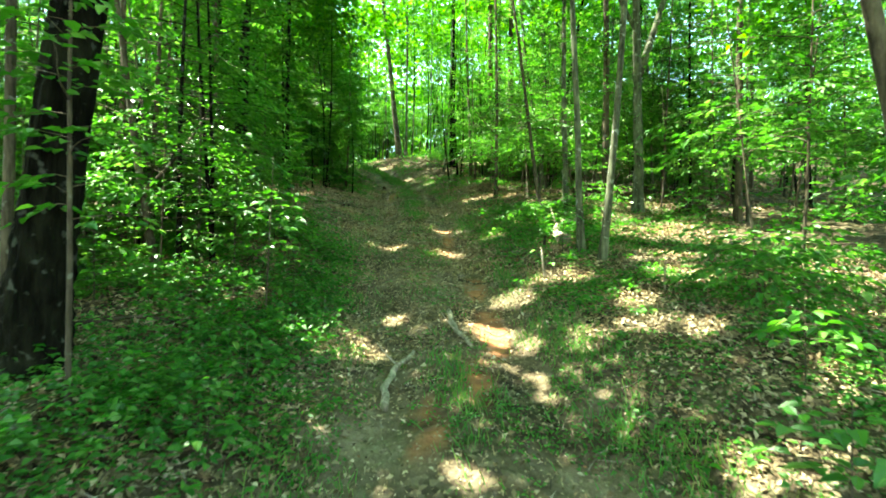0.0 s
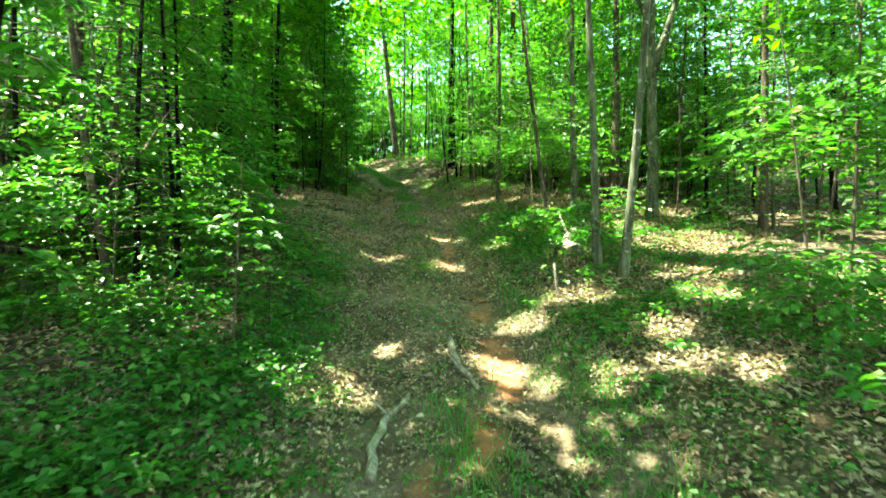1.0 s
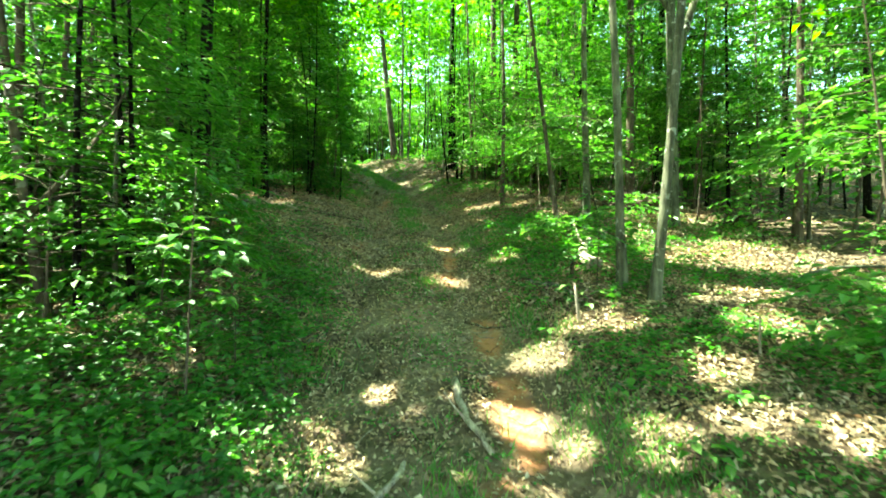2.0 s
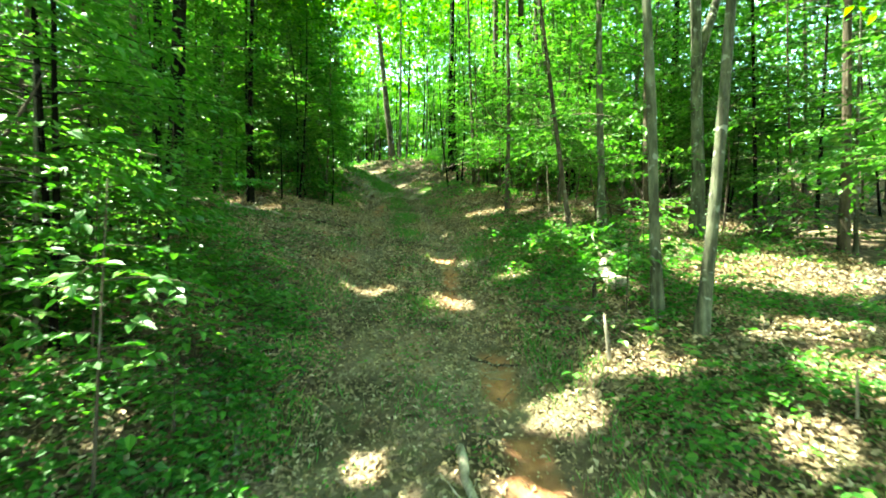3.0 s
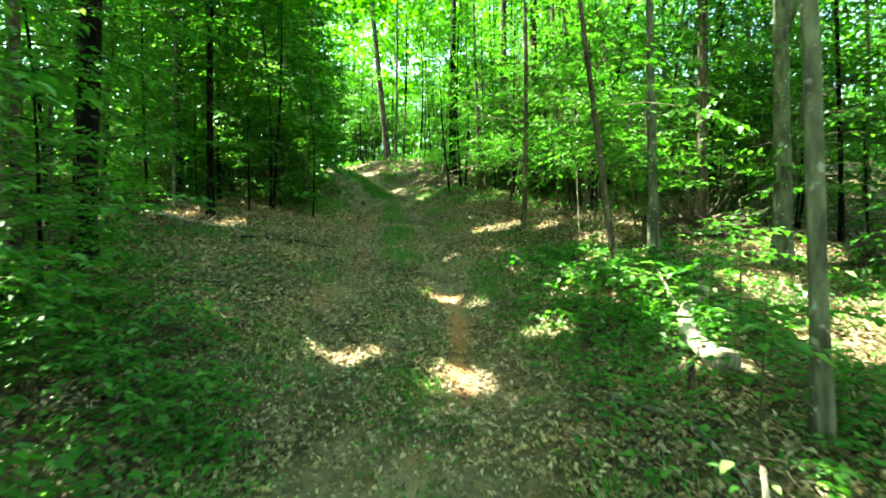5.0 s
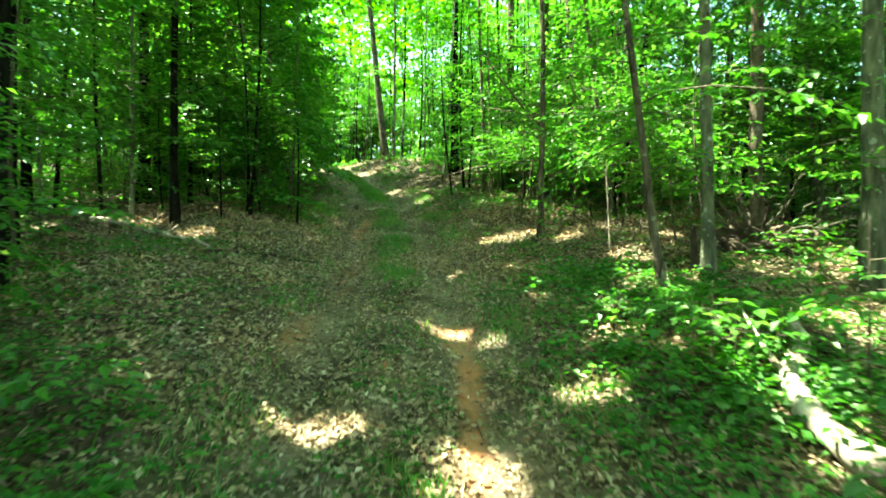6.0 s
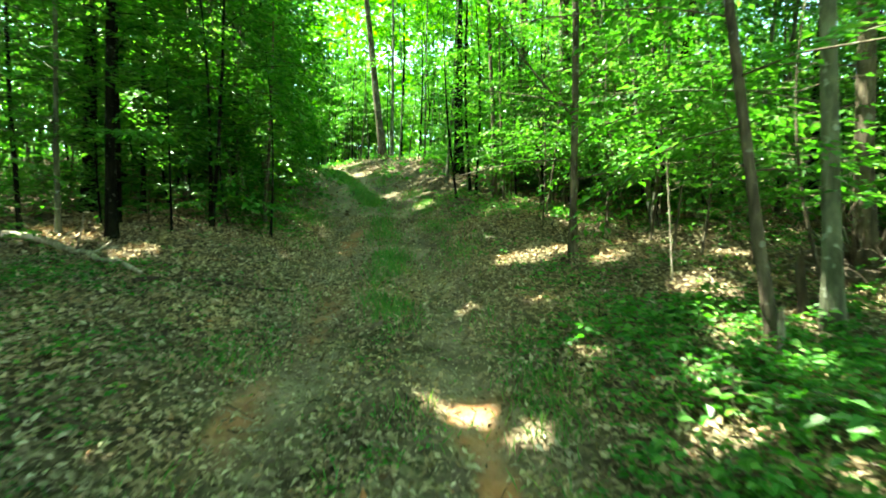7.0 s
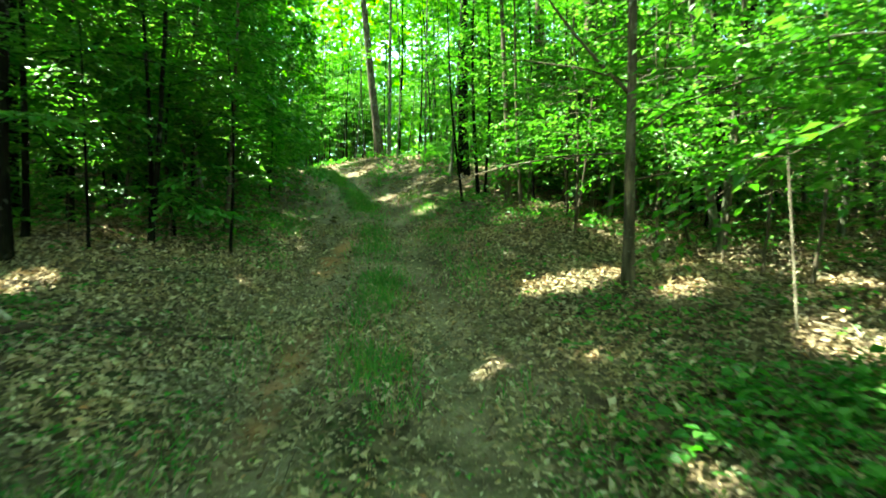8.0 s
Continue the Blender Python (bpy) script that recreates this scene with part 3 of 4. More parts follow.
sapling(901, -2.66, 3.75, 4.4, (-0.01, 0.02), 26, 1.3, 0.8, "spindly sapling with a crooked pale stem beside a thick trunk")
sapling(902, 2.95, 4.3, 0.75, (0, 0), 8, 0.3, 0.5, "bright green maple seedling in the sun", 0.13)
sapling(903, 2.25, 2.9, 0.85, (0, 0), 8, 0.3, 0.5, "bright green maple seedling in the sun", 0.13)
sapling(904, 3.75, 6.1, 1.05, (-0.1, 0), 26, 0.3, 1.35)
sapling(905, -2.1, 6.25, 1.9, (0.05, 0), 12, 0.7, 0.75)
sapling(906, 3.9, 6.5, 3.6, (-0.12, 0), 16, 1.6, 1.3)
sapling(907, 2.0, 11.4, 0.8, (0, 0), 9, 0.3, 0.6, "bright green maple seedling in the sun", 0.13)
sapling(908, 1.76, 8.5, 0.5, (0, 0), 10, 0.15, 0.42, "bright leafy seedling beside a broken stub", 0.1)
sapling(909, 2.1, 9.3, 1.1, (0.05, 0), 10, 0.5, 0.8)
sapling(910, -1.95, 6.9, 0.7, (0, 0), 8, 0.2, 0.45, "small green seedling at the trail edge", 0.1)
for k, (x, y, h) in enumerate([(1.3, 12.0, 0.35), (1.65, 12.6, 0.4), (2.0, 12.2, 0.45), (1.5, 11.2, 0.32), (2.3, 11.6, 0.5), (1.15, 13.0, 0.3), (1.8, 10.6, 0.35), (1.4, 14.6, 0.35),
                               (0.9, 15.2, 0.3), (2.9, 5.0, 0.45), (1.7, 5.6, 0.3), (-1.7, 4.6, 0.35), (-2.1, 5.2, 0.4), (-1.6, 3.6, 0.3), (3.4, 9.2, 0.5), (2.0, 7.9, 0.4), (1.2, 9.8, 0.3), (2.15, 9.8, 0.4), (2.3, 10.6, 0.4), (2.45, 11.3, 0.45), (2.75, 10.9, 0.4)]):
    sapling(960 + k, x, y, h, (0, 0), 6, 0.12, 0.28 + 0.25 * h, "low broadleaf seedling growing through dead leaves", 0.1, name="seedling", group="seedlings")
SHRUB = "low leafy shrub on the bank beside the trail"
for k, (x, y, h) in enumerate([(-2.4, 8.2, 0.5), (-3.0, 9.4, 0.8), (-3.6, 8.0, 1.4), (-4.3, 9.6, 2.0), (-2.75, 10.6, 0.7), (-3.8, 11.0, 1.6), (-5.2, 10.2, 2.4),
                               (-4.8, 6.8, 1.8), (-2.2, 9.3, 0.4), (-5.8, 8.6, 2.2), (-4.6, 12.2, 2.0), (-3.9, 5.9, 1.0), (-5.0, 18.0, 1.0),
                               (-6.2, 16.2, 1.0), (-3.9, 18.4, 0.9), (-3.6, 19.8, 0.8), (-3.8, 21.2, 0.9), (-4.6, 19.4, 1.6), (-4.5, 21.0, 1.5), (-4.9, 22.4, 1.6), (-4.5, 23.8, 1.2),
                               (-5.4, 24.8, 1.6), (-5.2, 26.2, 1.3), (-6.4, 17.8, 1.4), (-7.2, 19.0, 1.6), (-5.7, 20.6, 1.8), (-5.9, 27.6, 1.5)]):
    sapling(930 + k, x, y, h, (0, 0), int(10 + 8 * h), 0.15, 0.5 + 0.28 * h, SHRUB, 0.11, name="shrub", group="shrubs")
for k, (x, y, h) in enumerate([(-3.05, 7.7, 1.9), (-3.7, 6.9, 2.3), (-4.6, 7.9, 2.6), (-5.4, 6.7, 2.4), (-3.3, 9.4, 2.3), (-6.2, 8.0, 3.0)]):
    sapling(1900 + k, x, y, h, (0.04, 0), int(9 + 7 * h), 0.5, 0.5 + 0.3 * h, "leafy sapling with flat branches catching the sun", 0.1)
sapling(911, 3.0, 11.1, 1.3, (0, 0), 12, 0.5, 1.0)
for k in range(225):
    right = k % 2 == 0
    for _ in range(40):
        y = rng.uniform(3, 52)
        w = (1.9 + rng.exponential(4.5)) * (1 if right else -1)
        x = float(trail_x(y)) + w
        if abs(x) > 14 or (y < 12.5 and w > -3.2 and not right) or (y < 5.5 and not right) or (right and (y < 17 and x < 3.4 or y < 12.5 and x < 6.5)) or (24 < y < 37 and -6.5 < x < 1.5) or (not right and 11 < y < 17 and x > -5):
            continue
        break
    if right:
        hgt, low = rng.uniform(4.0, 8.0), rng.uniform(1.4, 2.4) if y < 20 else rng.uniform(0.6, 2.0)
    else:
        hgt = rng.uniform(2.5, 7.0)
        low = 0.6 if y < 11 else rng.uniform(0.8, 2.0)
    tree(1000 + k, x, y, 0.012 + 0.005 * hgt, hgt, rng.normal(0, 0.05, 2), rng.normal(0, 0.12, 2), [BARK_GREY, BARK_BROWN, BARK_DARK][k % 3],
         YOUNG, crown=0, sprays=int(6 + 2.3 * hgt), low=low, reach=0.6 + 0.22 * hgt,
         name="sapling", group="understory saplings", sides=5, leaf=0.1 if y < 22 else 0.15, gap=0.075 if y < 22 else 0.105)

for k in range(70):
    y = rng.uniform(9.5, 34)
    w = rng.uniform(3.4, 10) if k % 7 else -rng.uniform(4.5, 9)
    hgt = rng.uniform(0.5, 1.5) if y < 16 else rng.uniform(0.7, 2.0)
    px = float(trail_x(y)) + w
    # bushes are left out where they would cover a wanted sun fleck
    if (3 < px < 6.6 and y < 12) or any(abs(px - a) < 0.6 + rx and abs(y - b) < 0.6 + ry for a, b, rx, ry in SUN_FLECKS):
        continue
    sapling(1700 + k, float(trail_x(y)) + w, y, hgt, rng.normal(0, 0.1, 2), int(8 + 6 * hgt), 0.12, 0.45 + 0.35 * hgt, "leafy undergrowth bush among slim trunks", 0.13, name="shrub", group="shrubs")
for k in range(46):
    left = k % 2 == 0
    y = rng.uniform(8.0, 11.5) if left else rng.uniform(14, 26)
    x = rng.uniform(-8.0, -4.2) if left else float(trail_x(y)) + rng.uniform(3.8, 9)
    hgt = rng.uniform(2.6, 5.0)
    tree(1800 + k, x, y, 0.01 + 0.005 * hgt, hgt, rng.normal(0, 0.06, 2), rng.normal(0, 0.12, 2), [BARK_GREY, BARK_BROWN, BARK_DARK][k % 3], YOUNG, crown=0,
         sprays=int(8 + 3 * hgt), low=0.9, reach=0.6 + 0.26 * hgt, name="sapling", group="understory saplings", sides=5, leaf=0.105, gap=0.075)

# a thicket of older understory trees whose boughs hang over the left bank
for k, (x, y) in enumerate([(-4.6, 20.6), (-5.6, 18.9), (-4.9, 23.4), (-6.6, 21.6), (-6.0, 25.6), (-8.3, 18.6), (-7.6, 23.6), (-5.6, 28.0)]):
    # the first four carry added crowns that shade the ground across the trail
    tree(1400 + k, x, y, 0.05, 8.5, rng.normal(0, 0.03, 2), mat=BARK_DARK, label="understory tree with dense drooping boughs on the bank", crown=1500 if k < 4 else 0, spread=3.4, sprays=42, low=0.5,
         reach=2.9, name="sapling", group="bank thicket", sides=6, leaf=0.16, gap=0.1)

# one more tree, added so that its crown shades a spot of trail
tree(1409, -5.35, 17.75, 0.045, 8.2, mat=BARK_DARK, label="understory tree with dense drooping boughs on the bank", crown=1500, spread=2.2, sprays=34, low=0.8, reach=2.5, name="sapling", group="bank thicket", sides=6, leaf=0.12, gap=0.085)

# leafy understory trees that close the view on both sides
for k, (x, y, h) in enumerate([(5.6, 8.2, 6.0), (7.0, 10.6, 7.5), (8.6, 8.8, 8.0), (7.4, 14.2, 8.0), (9.6, 12.6, 8.5), (6.3, 17.6, 7.5), (10.6, 16.4, 9.0), (8.6, 19.4, 9.0), (5.3, 22.8, 8.0),
                             (-8.6, 15.4, 8.0), (-10.4, 19.0, 9.0), (-12.2, 23.4, 9.0), (-10.2, 27.2, 9.0), (-13.4, 17.2, 9.0), (-9.4, 12.4, 7.0)]):
    tree(1450 + k, x, y, 0.03, h, rng.normal(0, 0.05, 2), rng.normal(0, 0.1, 2), BARK_BROWN, "understory tree with wide flat layers of leaves", crown=500, spread=2.6, sprays=38, low=1.5,
         reach=2.5, name="sapling", group="understory saplings", sides=6, leaf=0.088 if k < 3 else 0.105, gap=0.068 if k < 3 else 0.08, size=0.2)

# low leafy saplings in front of the trunks
for k in range(16):
    y = 15.6 + 0.66 * k
    x = float(trail_x(y)) + rng.uniform(2.5, 5.0)
    hgt = rng.uniform(2.8, 4.6)
    tree(1480 + k, x, y, 0.008 + 0.004 * hgt, hgt, rng.normal(0, 0.06, 2), rng.normal(0, 0.1, 2), BARK_BROWN, YOUNG, crown=0, sprays=int(10 + 4 * hgt), low=1.0, reach=0.7 + 0.24 * hgt,
         name="sapling", group="understory saplings", sides=5, leaf=0.1, gap=0.075)

# bare slim poles under the closed canopy
for k in range(60):
    y = rng.uniform(18, 42)
    w = rng.uniform(2.6, 11) if k % 3 else -rng.uniform(8, 14)
    tree(1500 + k, float(trail_x(y)) + w, y, rng.uniform(0.025, 0.06), rng.uniform(7, 12), rng.normal(0, 0.06, 2), rng.normal(0, 0.25, 2), [BARK_BROWN, BARK_DARK, BARK_GREY][k % 3],
         "slim bare pole of a young tree", crown=120, spread=1.6, sprays=5, low=4.0, reach=1.5, sides=6, leaf=0.16, gap=0.12, group="slim poles")

# ---- far woods ----
FAR = []
for k in range(420):
    a, d = rng.uniform(-1.15, 1.15), 26 + 95 * math.sqrt(rng.uniform(0, 1))
    x, y = -3 + d * math.sin(a), d * math.cos(a)
    if abs(x - float(trail_x(y))) > 2 and not (abs(x) < 22 and y < 52):
        FAR.append((x, y, rng.uniform(11, 20)))


def far_trunks(seed):
    rng = np.random.default_rng(seed)
    tubes = []
    for x, y, h in FAR:
        base = np.array([x, y, ground_at(x, y)])
        ln = stem_line(rng, base, h, rng.normal(0, 0.03, 2), rng.normal(0, 0.3, 2), 7)
        tubes.append(tube(ln, rng.uniform(0.08, 0.22) * np.linspace(1, 0.2, 7), 5))
    return tube_mesh("far_trunks", tubes, BARK_BROWN)


tagged(new("far_trunks", far_trunks(27)), "brown trunks of distant forest trees on the slope", "woods", kind="stuff")


def far_crowns(seed, n):
    """Foliage of the distant trees, from the boughs near the ground to the tops."""
    rng = np.random.default_rng(seed)
    Ps = []
    for x, y, h in FAR:
        m = 16
        c = np.c_[rng.normal(0, 1.7, m), rng.normal(0, 1.7, m), h * rng.uniform(0.08, 1.0, m)] + np.array([x, y, ground_at(x, y)])
        Ps.append(c[rng.integers(0, m, n)] + rng.normal(0, 1, (n, 3)) * np.array([0.9, 0.9, 0.4]))
    P = np.vstack(Ps)
    k = len(P)
    D = rng.normal(0, 1, (k, 3)) * np.array([1, 1, 0.4])
    N = np.array([0, 0, 1.0]) + rng.normal(0, 0.5, (k, 3))
    L = rng.uniform(0.42, 0.86, k)
    return leaf_mesh("far_crowns", P, D, N, L, L * 0.65, LEAF_HIGH, False)


tagged(new("far_crowns", far_crowns(28, 200)), "sunlit green foliage of distant forest trees", "woods", kind="stuff")


def far_woods(seed, n):
    """Leaves of the woods beyond the crest, too far off to be told apart."""
    rng = np.random.default_rng(seed)
    m = n // 40
    C = np.c_[rng.uniform(-32, 22, m), rng.uniform(43, 80, m), np.zeros(m)]
    C[:, 2] = land(C[:, 0], C[:, 1]) + 0.3 + 25 * rng.uniform(0, 1, m) ** 1.15
    P = C[rng.integers(0, m, n)] + rng.normal(0, 1, (n, 3)) * np.array([1.0, 1.0, 0.45])
    D = rng.normal(0, 1, (n, 3)) * np.array([1, 1, 0.4])
    N = np.array([0, 0, 1.0]) + rng.normal(0, 0.5, (n, 3))
    L = rng.uniform(0.35, 0.7, n)
    return leaf_mesh("far_woods", P, D, N, L, L * 0.65, LEAF_HIGH, False)


tagged(new("far_woods", far_woods(29, 70000)), "sunlit green woods beyond the crest of the trail", "woods", kind="stuff")

def side_woods(seed, n):
    """Undergrowth of the slopes on both sides, seen between the trunks."""
    rng = np.random.default_rng(seed)
    m = n // 45
    x = rng.uniform(9, 46, m) * np.where(rng.uniform(0, 1, m) < 0.6, 1, -1.15)
    C = np.c_[x, rng.uniform(8, 58, m), np.zeros(m)]
    C[:, 2] = land(C[:, 0], C[:, 1]) + np.abs(rng.normal(0, 1.6, m)) + 0.1
    P = C[rng.integers(0, m, n)] + rng.normal(0, 1, (n, 3)) * np.array([0.7, 0.7, 0.28])
    D = rng.normal(0, 1, (n, 3)) * np.array([1, 1, 0.35])
    N = np.array([0, 0, 1.0]) + rng.normal(0, 0.4, (n, 3))
    L = rng.uniform(0.18, 0.36, n)
    return leaf_mesh("side_woods", P, D, N, L, L * 0.65, LEAF, False)


tagged(new("side_woods", side_woods(30, 50000)), "green shrubs and undergrowth on the forested slope", "woods", kind="stuff")


def side_crowns(seed, n):
    """Crowns of the trees deep in the forest on both sides."""
    rng = np.random.default_rng(seed)
    m = n // 40
    x = rng.uniform(11, 38, m) * np.where(rng.uniform(0, 1, m) < 0.62, 1, -1.1)
    C = np.c_[x, rng.uniform(12, 56, m), np.zeros(m)]
    C[:, 2] = land(C[:, 0], C[:, 1]) + rng.uniform(1.5, 15, m)
    P = C[rng.integers(0, m, n)] + rng.normal(0, 1, (n, 3)) * np.array([0.8, 0.8, 0.3])
    D = rng.normal(0, 1, (n, 3)) * np.array([1, 1, 0.35])
    N = np.array([0, 0, 1.0]) + rng.normal(0, 0.4, (n, 3))
    L = rng.uniform(0.2, 0.4, n)
    return leaf_mesh("side_crowns", P, D, N, L, L * 0.65, LEAF, False)


tagged(new("side_crowns", side_crowns(35, 52000)), "green crowns of trees deep in the forest", "woods", kind="stuff")

# ---- forest floor ----
def scatter(rng, n, xr, yr, density):
    x, y = rng.uniform(*xr, n), rng.uniform(*yr, n)
    ok = rng.uniform(0, 1, n) < density(x, y)
    return x[ok], y[ok]


def litter(seed, n, xr, yr, size, density, full=True):
    rng = np.random.default_rng(seed)
    x, y = scatter(rng, n, xr, yr, density)
    k = len(x)
    P = np.c_[x, y, land(x, y) + rng.uniform(0.004, 0.045, k)]
    D = rng.normal(0, 1, (k, 3)) * np.array([1, 1, 0.45])
    D[:, 2] += 0.22 * D[:, 1]
    N = np.array([0, -0.2, 1.0]) + rng.normal(0, 0.55, (k, 3))
    L = size * rng.uniform(0.6, 1.3, k)
    return leaf_mesh("leaf_litter", P, D, N, L, L * rng.uniform(0.35, 0.65, k), LITTER, full, 0.25)


def litter_density(x, y):
    w = np.abs(x - trail_x(y))
    rut = np.exp(-((w - RUT) / 0.22) ** 2)
    d = 0.85 + 0.45 * wobble(x, y, 0.8, 0.5) - 0.4 * rut - 0.15 * np.exp(-(w / 0.4) ** 2) - 0.55 * np.clip((8.2 - y) / 1.6, 0, 1) * np.exp(-(w / 1.7) ** 4)
    return np.clip(d, 0.1, 1) * np.maximum(1 - clay_at(x, y), 0.45) ** 2


tagged(new("leaf_litter", litter(31, 80000, (-6.5, 6.5), (2.6, 10.5), 0.062, litter_density, False)), "brown curled dead leaves covering the forest floor", "leaf litter", kind="stuff")
tagged(new("leaf_litter", litter(33, 120000, (-6.5, 6.5), (10.5, 22), 0.07, litter_density, False)), "brown curled dead leaves on the upper trail and banks", "leaf litter", kind="stuff")
tagged(new("leaf_litter", litter(34, 40000, (-2.6, 2.4), (2.6, 19), 0.036, lambda x, y: 0.7 * (np.abs(x - trail_x(y)) < 1.9) * np.maximum(1 - clay_at(x, y), 0.15), False)), "broken brown leaf scraps and grit trodden into the trail", "leaf litter", kind="stuff")
tagged(new("leaf_litter", litter(32, 28000, (-16, 14), (12, 44), 0.15, lambda x, y: litter_density(x, y) * ((np.abs(x) > 6.4) | (y > 21.8)), False)), "brown dead leaves on the farther forest floor", "leaf litter", kind="stuff")


def plants(seed, n, xr, yr, height, leaf, density, full=True):
    """Low seedlings: a whorl of leaves on a short stalk each."""
    rng = np.random.default_rng(seed)
    x, y = scatter(rng, n, xr, yr, density)
    k = len(x)
    h = height * rng.uniform(0.3, 1.2, k)
    m = 4
    base = np.c_[x, y, land(x, y)]
    i = np.repeat(np.arange(k), m)
    a = np.tile(np.arange(m) * 2 * math.pi / m, k) + np.repeat(rng.uniform(0, 6.28, k), m) + rng.normal(0, 0.3, k * m)
    lv = rng.uniform(0.55, 1.0, k * m)
    D = np.c_[np.cos(a), np.sin(a), rng.normal(-0.05, 0.2, k * m)]
    P = base[i] + np.c_[np.cos(a) * 0.02, np.sin(a) * 0.02, h[i] * lv]
    N = np.array([0, 0, 1.0]) + rng.normal(0, 0.3, (k * m, 3))
    L = leaf * rng.uniform(0.6, 1.25, k * m) * np.repeat(rng.uniform(0.7, 1.2, k), m)
    return leaf_mesh("ground_plants", P, D, N, L, L * 0.72, LEAF_LOW, full)


def plant_density(x, y):
    w = x - trail_x(y)
    side = np.clip((np.abs(w) - 1.05) / 0.7, 0, 1)
    d = 0.42 + 0.5 * (w > 0.9) * (w < 3.6) * (y > 9.8) * (y < 14.2) + 0.75 * wobble(x, y, 0.9, 1.1) + 0.3 * wobble(x, y, 2.3, 0.2) + 0.1 * (w < -1) * (y < 9.5) - 0.7 * (w < -1) * (y > 11.5) * (y < 19)
    # seedlings are thinned at the sun flecks, so that bare litter shows bright
    for cx, cy, rx, ry in SUN_FLECKS:
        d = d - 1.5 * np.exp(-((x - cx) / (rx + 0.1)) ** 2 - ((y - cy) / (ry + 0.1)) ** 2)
    return np.clip(d - 0.5 * (w > 1) * (y > 14.2) * (y < 20), 0.03, 1) * side * (1 - clay_at(x, y))


def weed_density(x, y):
    w = np.abs(x - trail_x(y))
    d = 0.36 + 0.16 * (y < 8.5) + 0.5 * wobble(x, y, 1.3, 2.4) + 0.4 * wobble(x, y, 3.7, 1.2) - 0.5 * np.exp(-((w - RUT) / 0.25) ** 2)
    # weeds too are thinned where the sun flecks fall
    for cx, cy, rx, ry in SUN_FLECKS:
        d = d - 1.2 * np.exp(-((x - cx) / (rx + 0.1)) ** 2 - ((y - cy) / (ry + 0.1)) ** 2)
    return np.clip(d, 0.02, 1) * (1 - clay_at(x, y)) ** 2


tagged(new("ground_plants", plants(41, 18000, (-6.5, 7), (2.6, 12), 0.17, 0.072, plant_density)), "low green seedlings growing through the leaf litter", "ground plants", kind="stuff")
tagged(new("ground_plants", plants(44, 18000, (-6.5, 7), (12, 24), 0.15, 0.07, plant_density, False)), "low green seedlings among dead leaves on the upper banks", "ground plants", kind="stuff")
tagged(new("ground_plants", plants(45, 11000, (-6.5, -0.9), (2.6, 10.5), 0.26, 0.085, lambda x, y: np.clip(0.2 + 0.9 * wobble(x, y, 1.9, 0.4) + 0.5 * wobble(x, y, 4.7, 1.7), 0.02, 1) * np.clip((-1.2 - x + trail_x(y)) / 0.7, 0, 1), False)), "dense broad-leaved seedlings on the shaded bank", "ground plants", kind="stuff")
tagged(new("ground_plants", plants(46, 1900, (0.8, 3.8), (10.8, 14.6), 0.22, 0.085, lambda x, y: np.clip(0.25 + 0.8 * wobble(x, y, 2.1, 1.3), 0.03, 1) * np.clip((x - trail_x(y) - 1.25) / 0.4, 0, 1), True)), "bright maple seedlings in dappled sun beside the trail", "ground plants", kind="stuff")
tagged(new("ground_plants", plants(43, 36000, (-5.5, 6), (2.6, 16), 0.06, 0.042, weed_density, False)), "tiny green weeds sprinkled over the trail and its edges", "ground plants", kind="stuff")
tagged(new("ground_plants", plants(42, 14000, (-18, 30), (10, 48), 0.3, 0.17, lambda x, y: plant_density(x, y) * ((np.abs(x) > 7) | (y > 24)), False)), "green undergrowth on the slope among the trees", "undergrowth", kind="stuff")


def grass(seed, n, yr):
    rng = np.random.default_rng(seed)
    y = rng.uniform(*yr, n)
    w = rng.uniform(-2.0, 2.0, n)
    x = w + trail_x(y)
    hump = np.clip(0.35 + 0.1 * (y - 4), 0.3, 1) * np.exp(-((w - 0.05) / 0.27) ** 2) + 0.4 * np.exp(-((np.abs(w) - 1.35) / 0.35) ** 2)
    ok = rng.uniform(0, 1, n) < hump * np.clip(0.12 + 0.4 * (y > 16.5) * (np.abs(w) < 0.7) + 0.8 * wobble(x, y, 1.6, 0.9) + 0.4 * wobble(x, y, 5.0, 0.1), 0, 1) * (1 - clay_at(x, y))
    x, y = x[ok], y[ok]
    k = len(x)
    P = np.c_[x, y, land(x, y) - 0.01]
    D = np.c_[rng.normal(0, 0.45, (k, 2)), np.ones(k)]
    N = np.c_[rng.normal(0, 1, (k, 2)), rng.normal(0.3, 0.2, k)]
    L = rng.uniform(0.06, 0.19, k)
    return leaf_mesh("grass", P, D, N, L, rng.uniform(0.006, 0.013, k), GRASS, False, 0.1)


tagged(new("grass", grass(51, 220000, (2.6, 34))), "thin green grass along the trail hump and edges", "grass", kind="stuff")


# ---- fallen wood ----
def on_ground(x0, y0, x1, y1, r, sag=0.0, n=9, bow=0.08, seed=0, lift=1.2):
    rng = np.random.default_rng(seed)
    u = np.linspace(0, 1, n)
    ln = math.hypot(x1 - x0, y1 - y0)
    px, py = -(y1 - y0) / ln, (x1 - x0) / ln
    off = bow * ln * np.sin(u * math.pi * rng.uniform(0.8, 1.6)) + rng.normal(0, 0.012 * ln, n)
    x, y = x0 + (x1 - x0) * u + px * off, y0 + (y1 - y0) * u + py * off
    return np.c_[x, y, land(x, y) + r * lift + sag * np.sin(u * math.pi)]


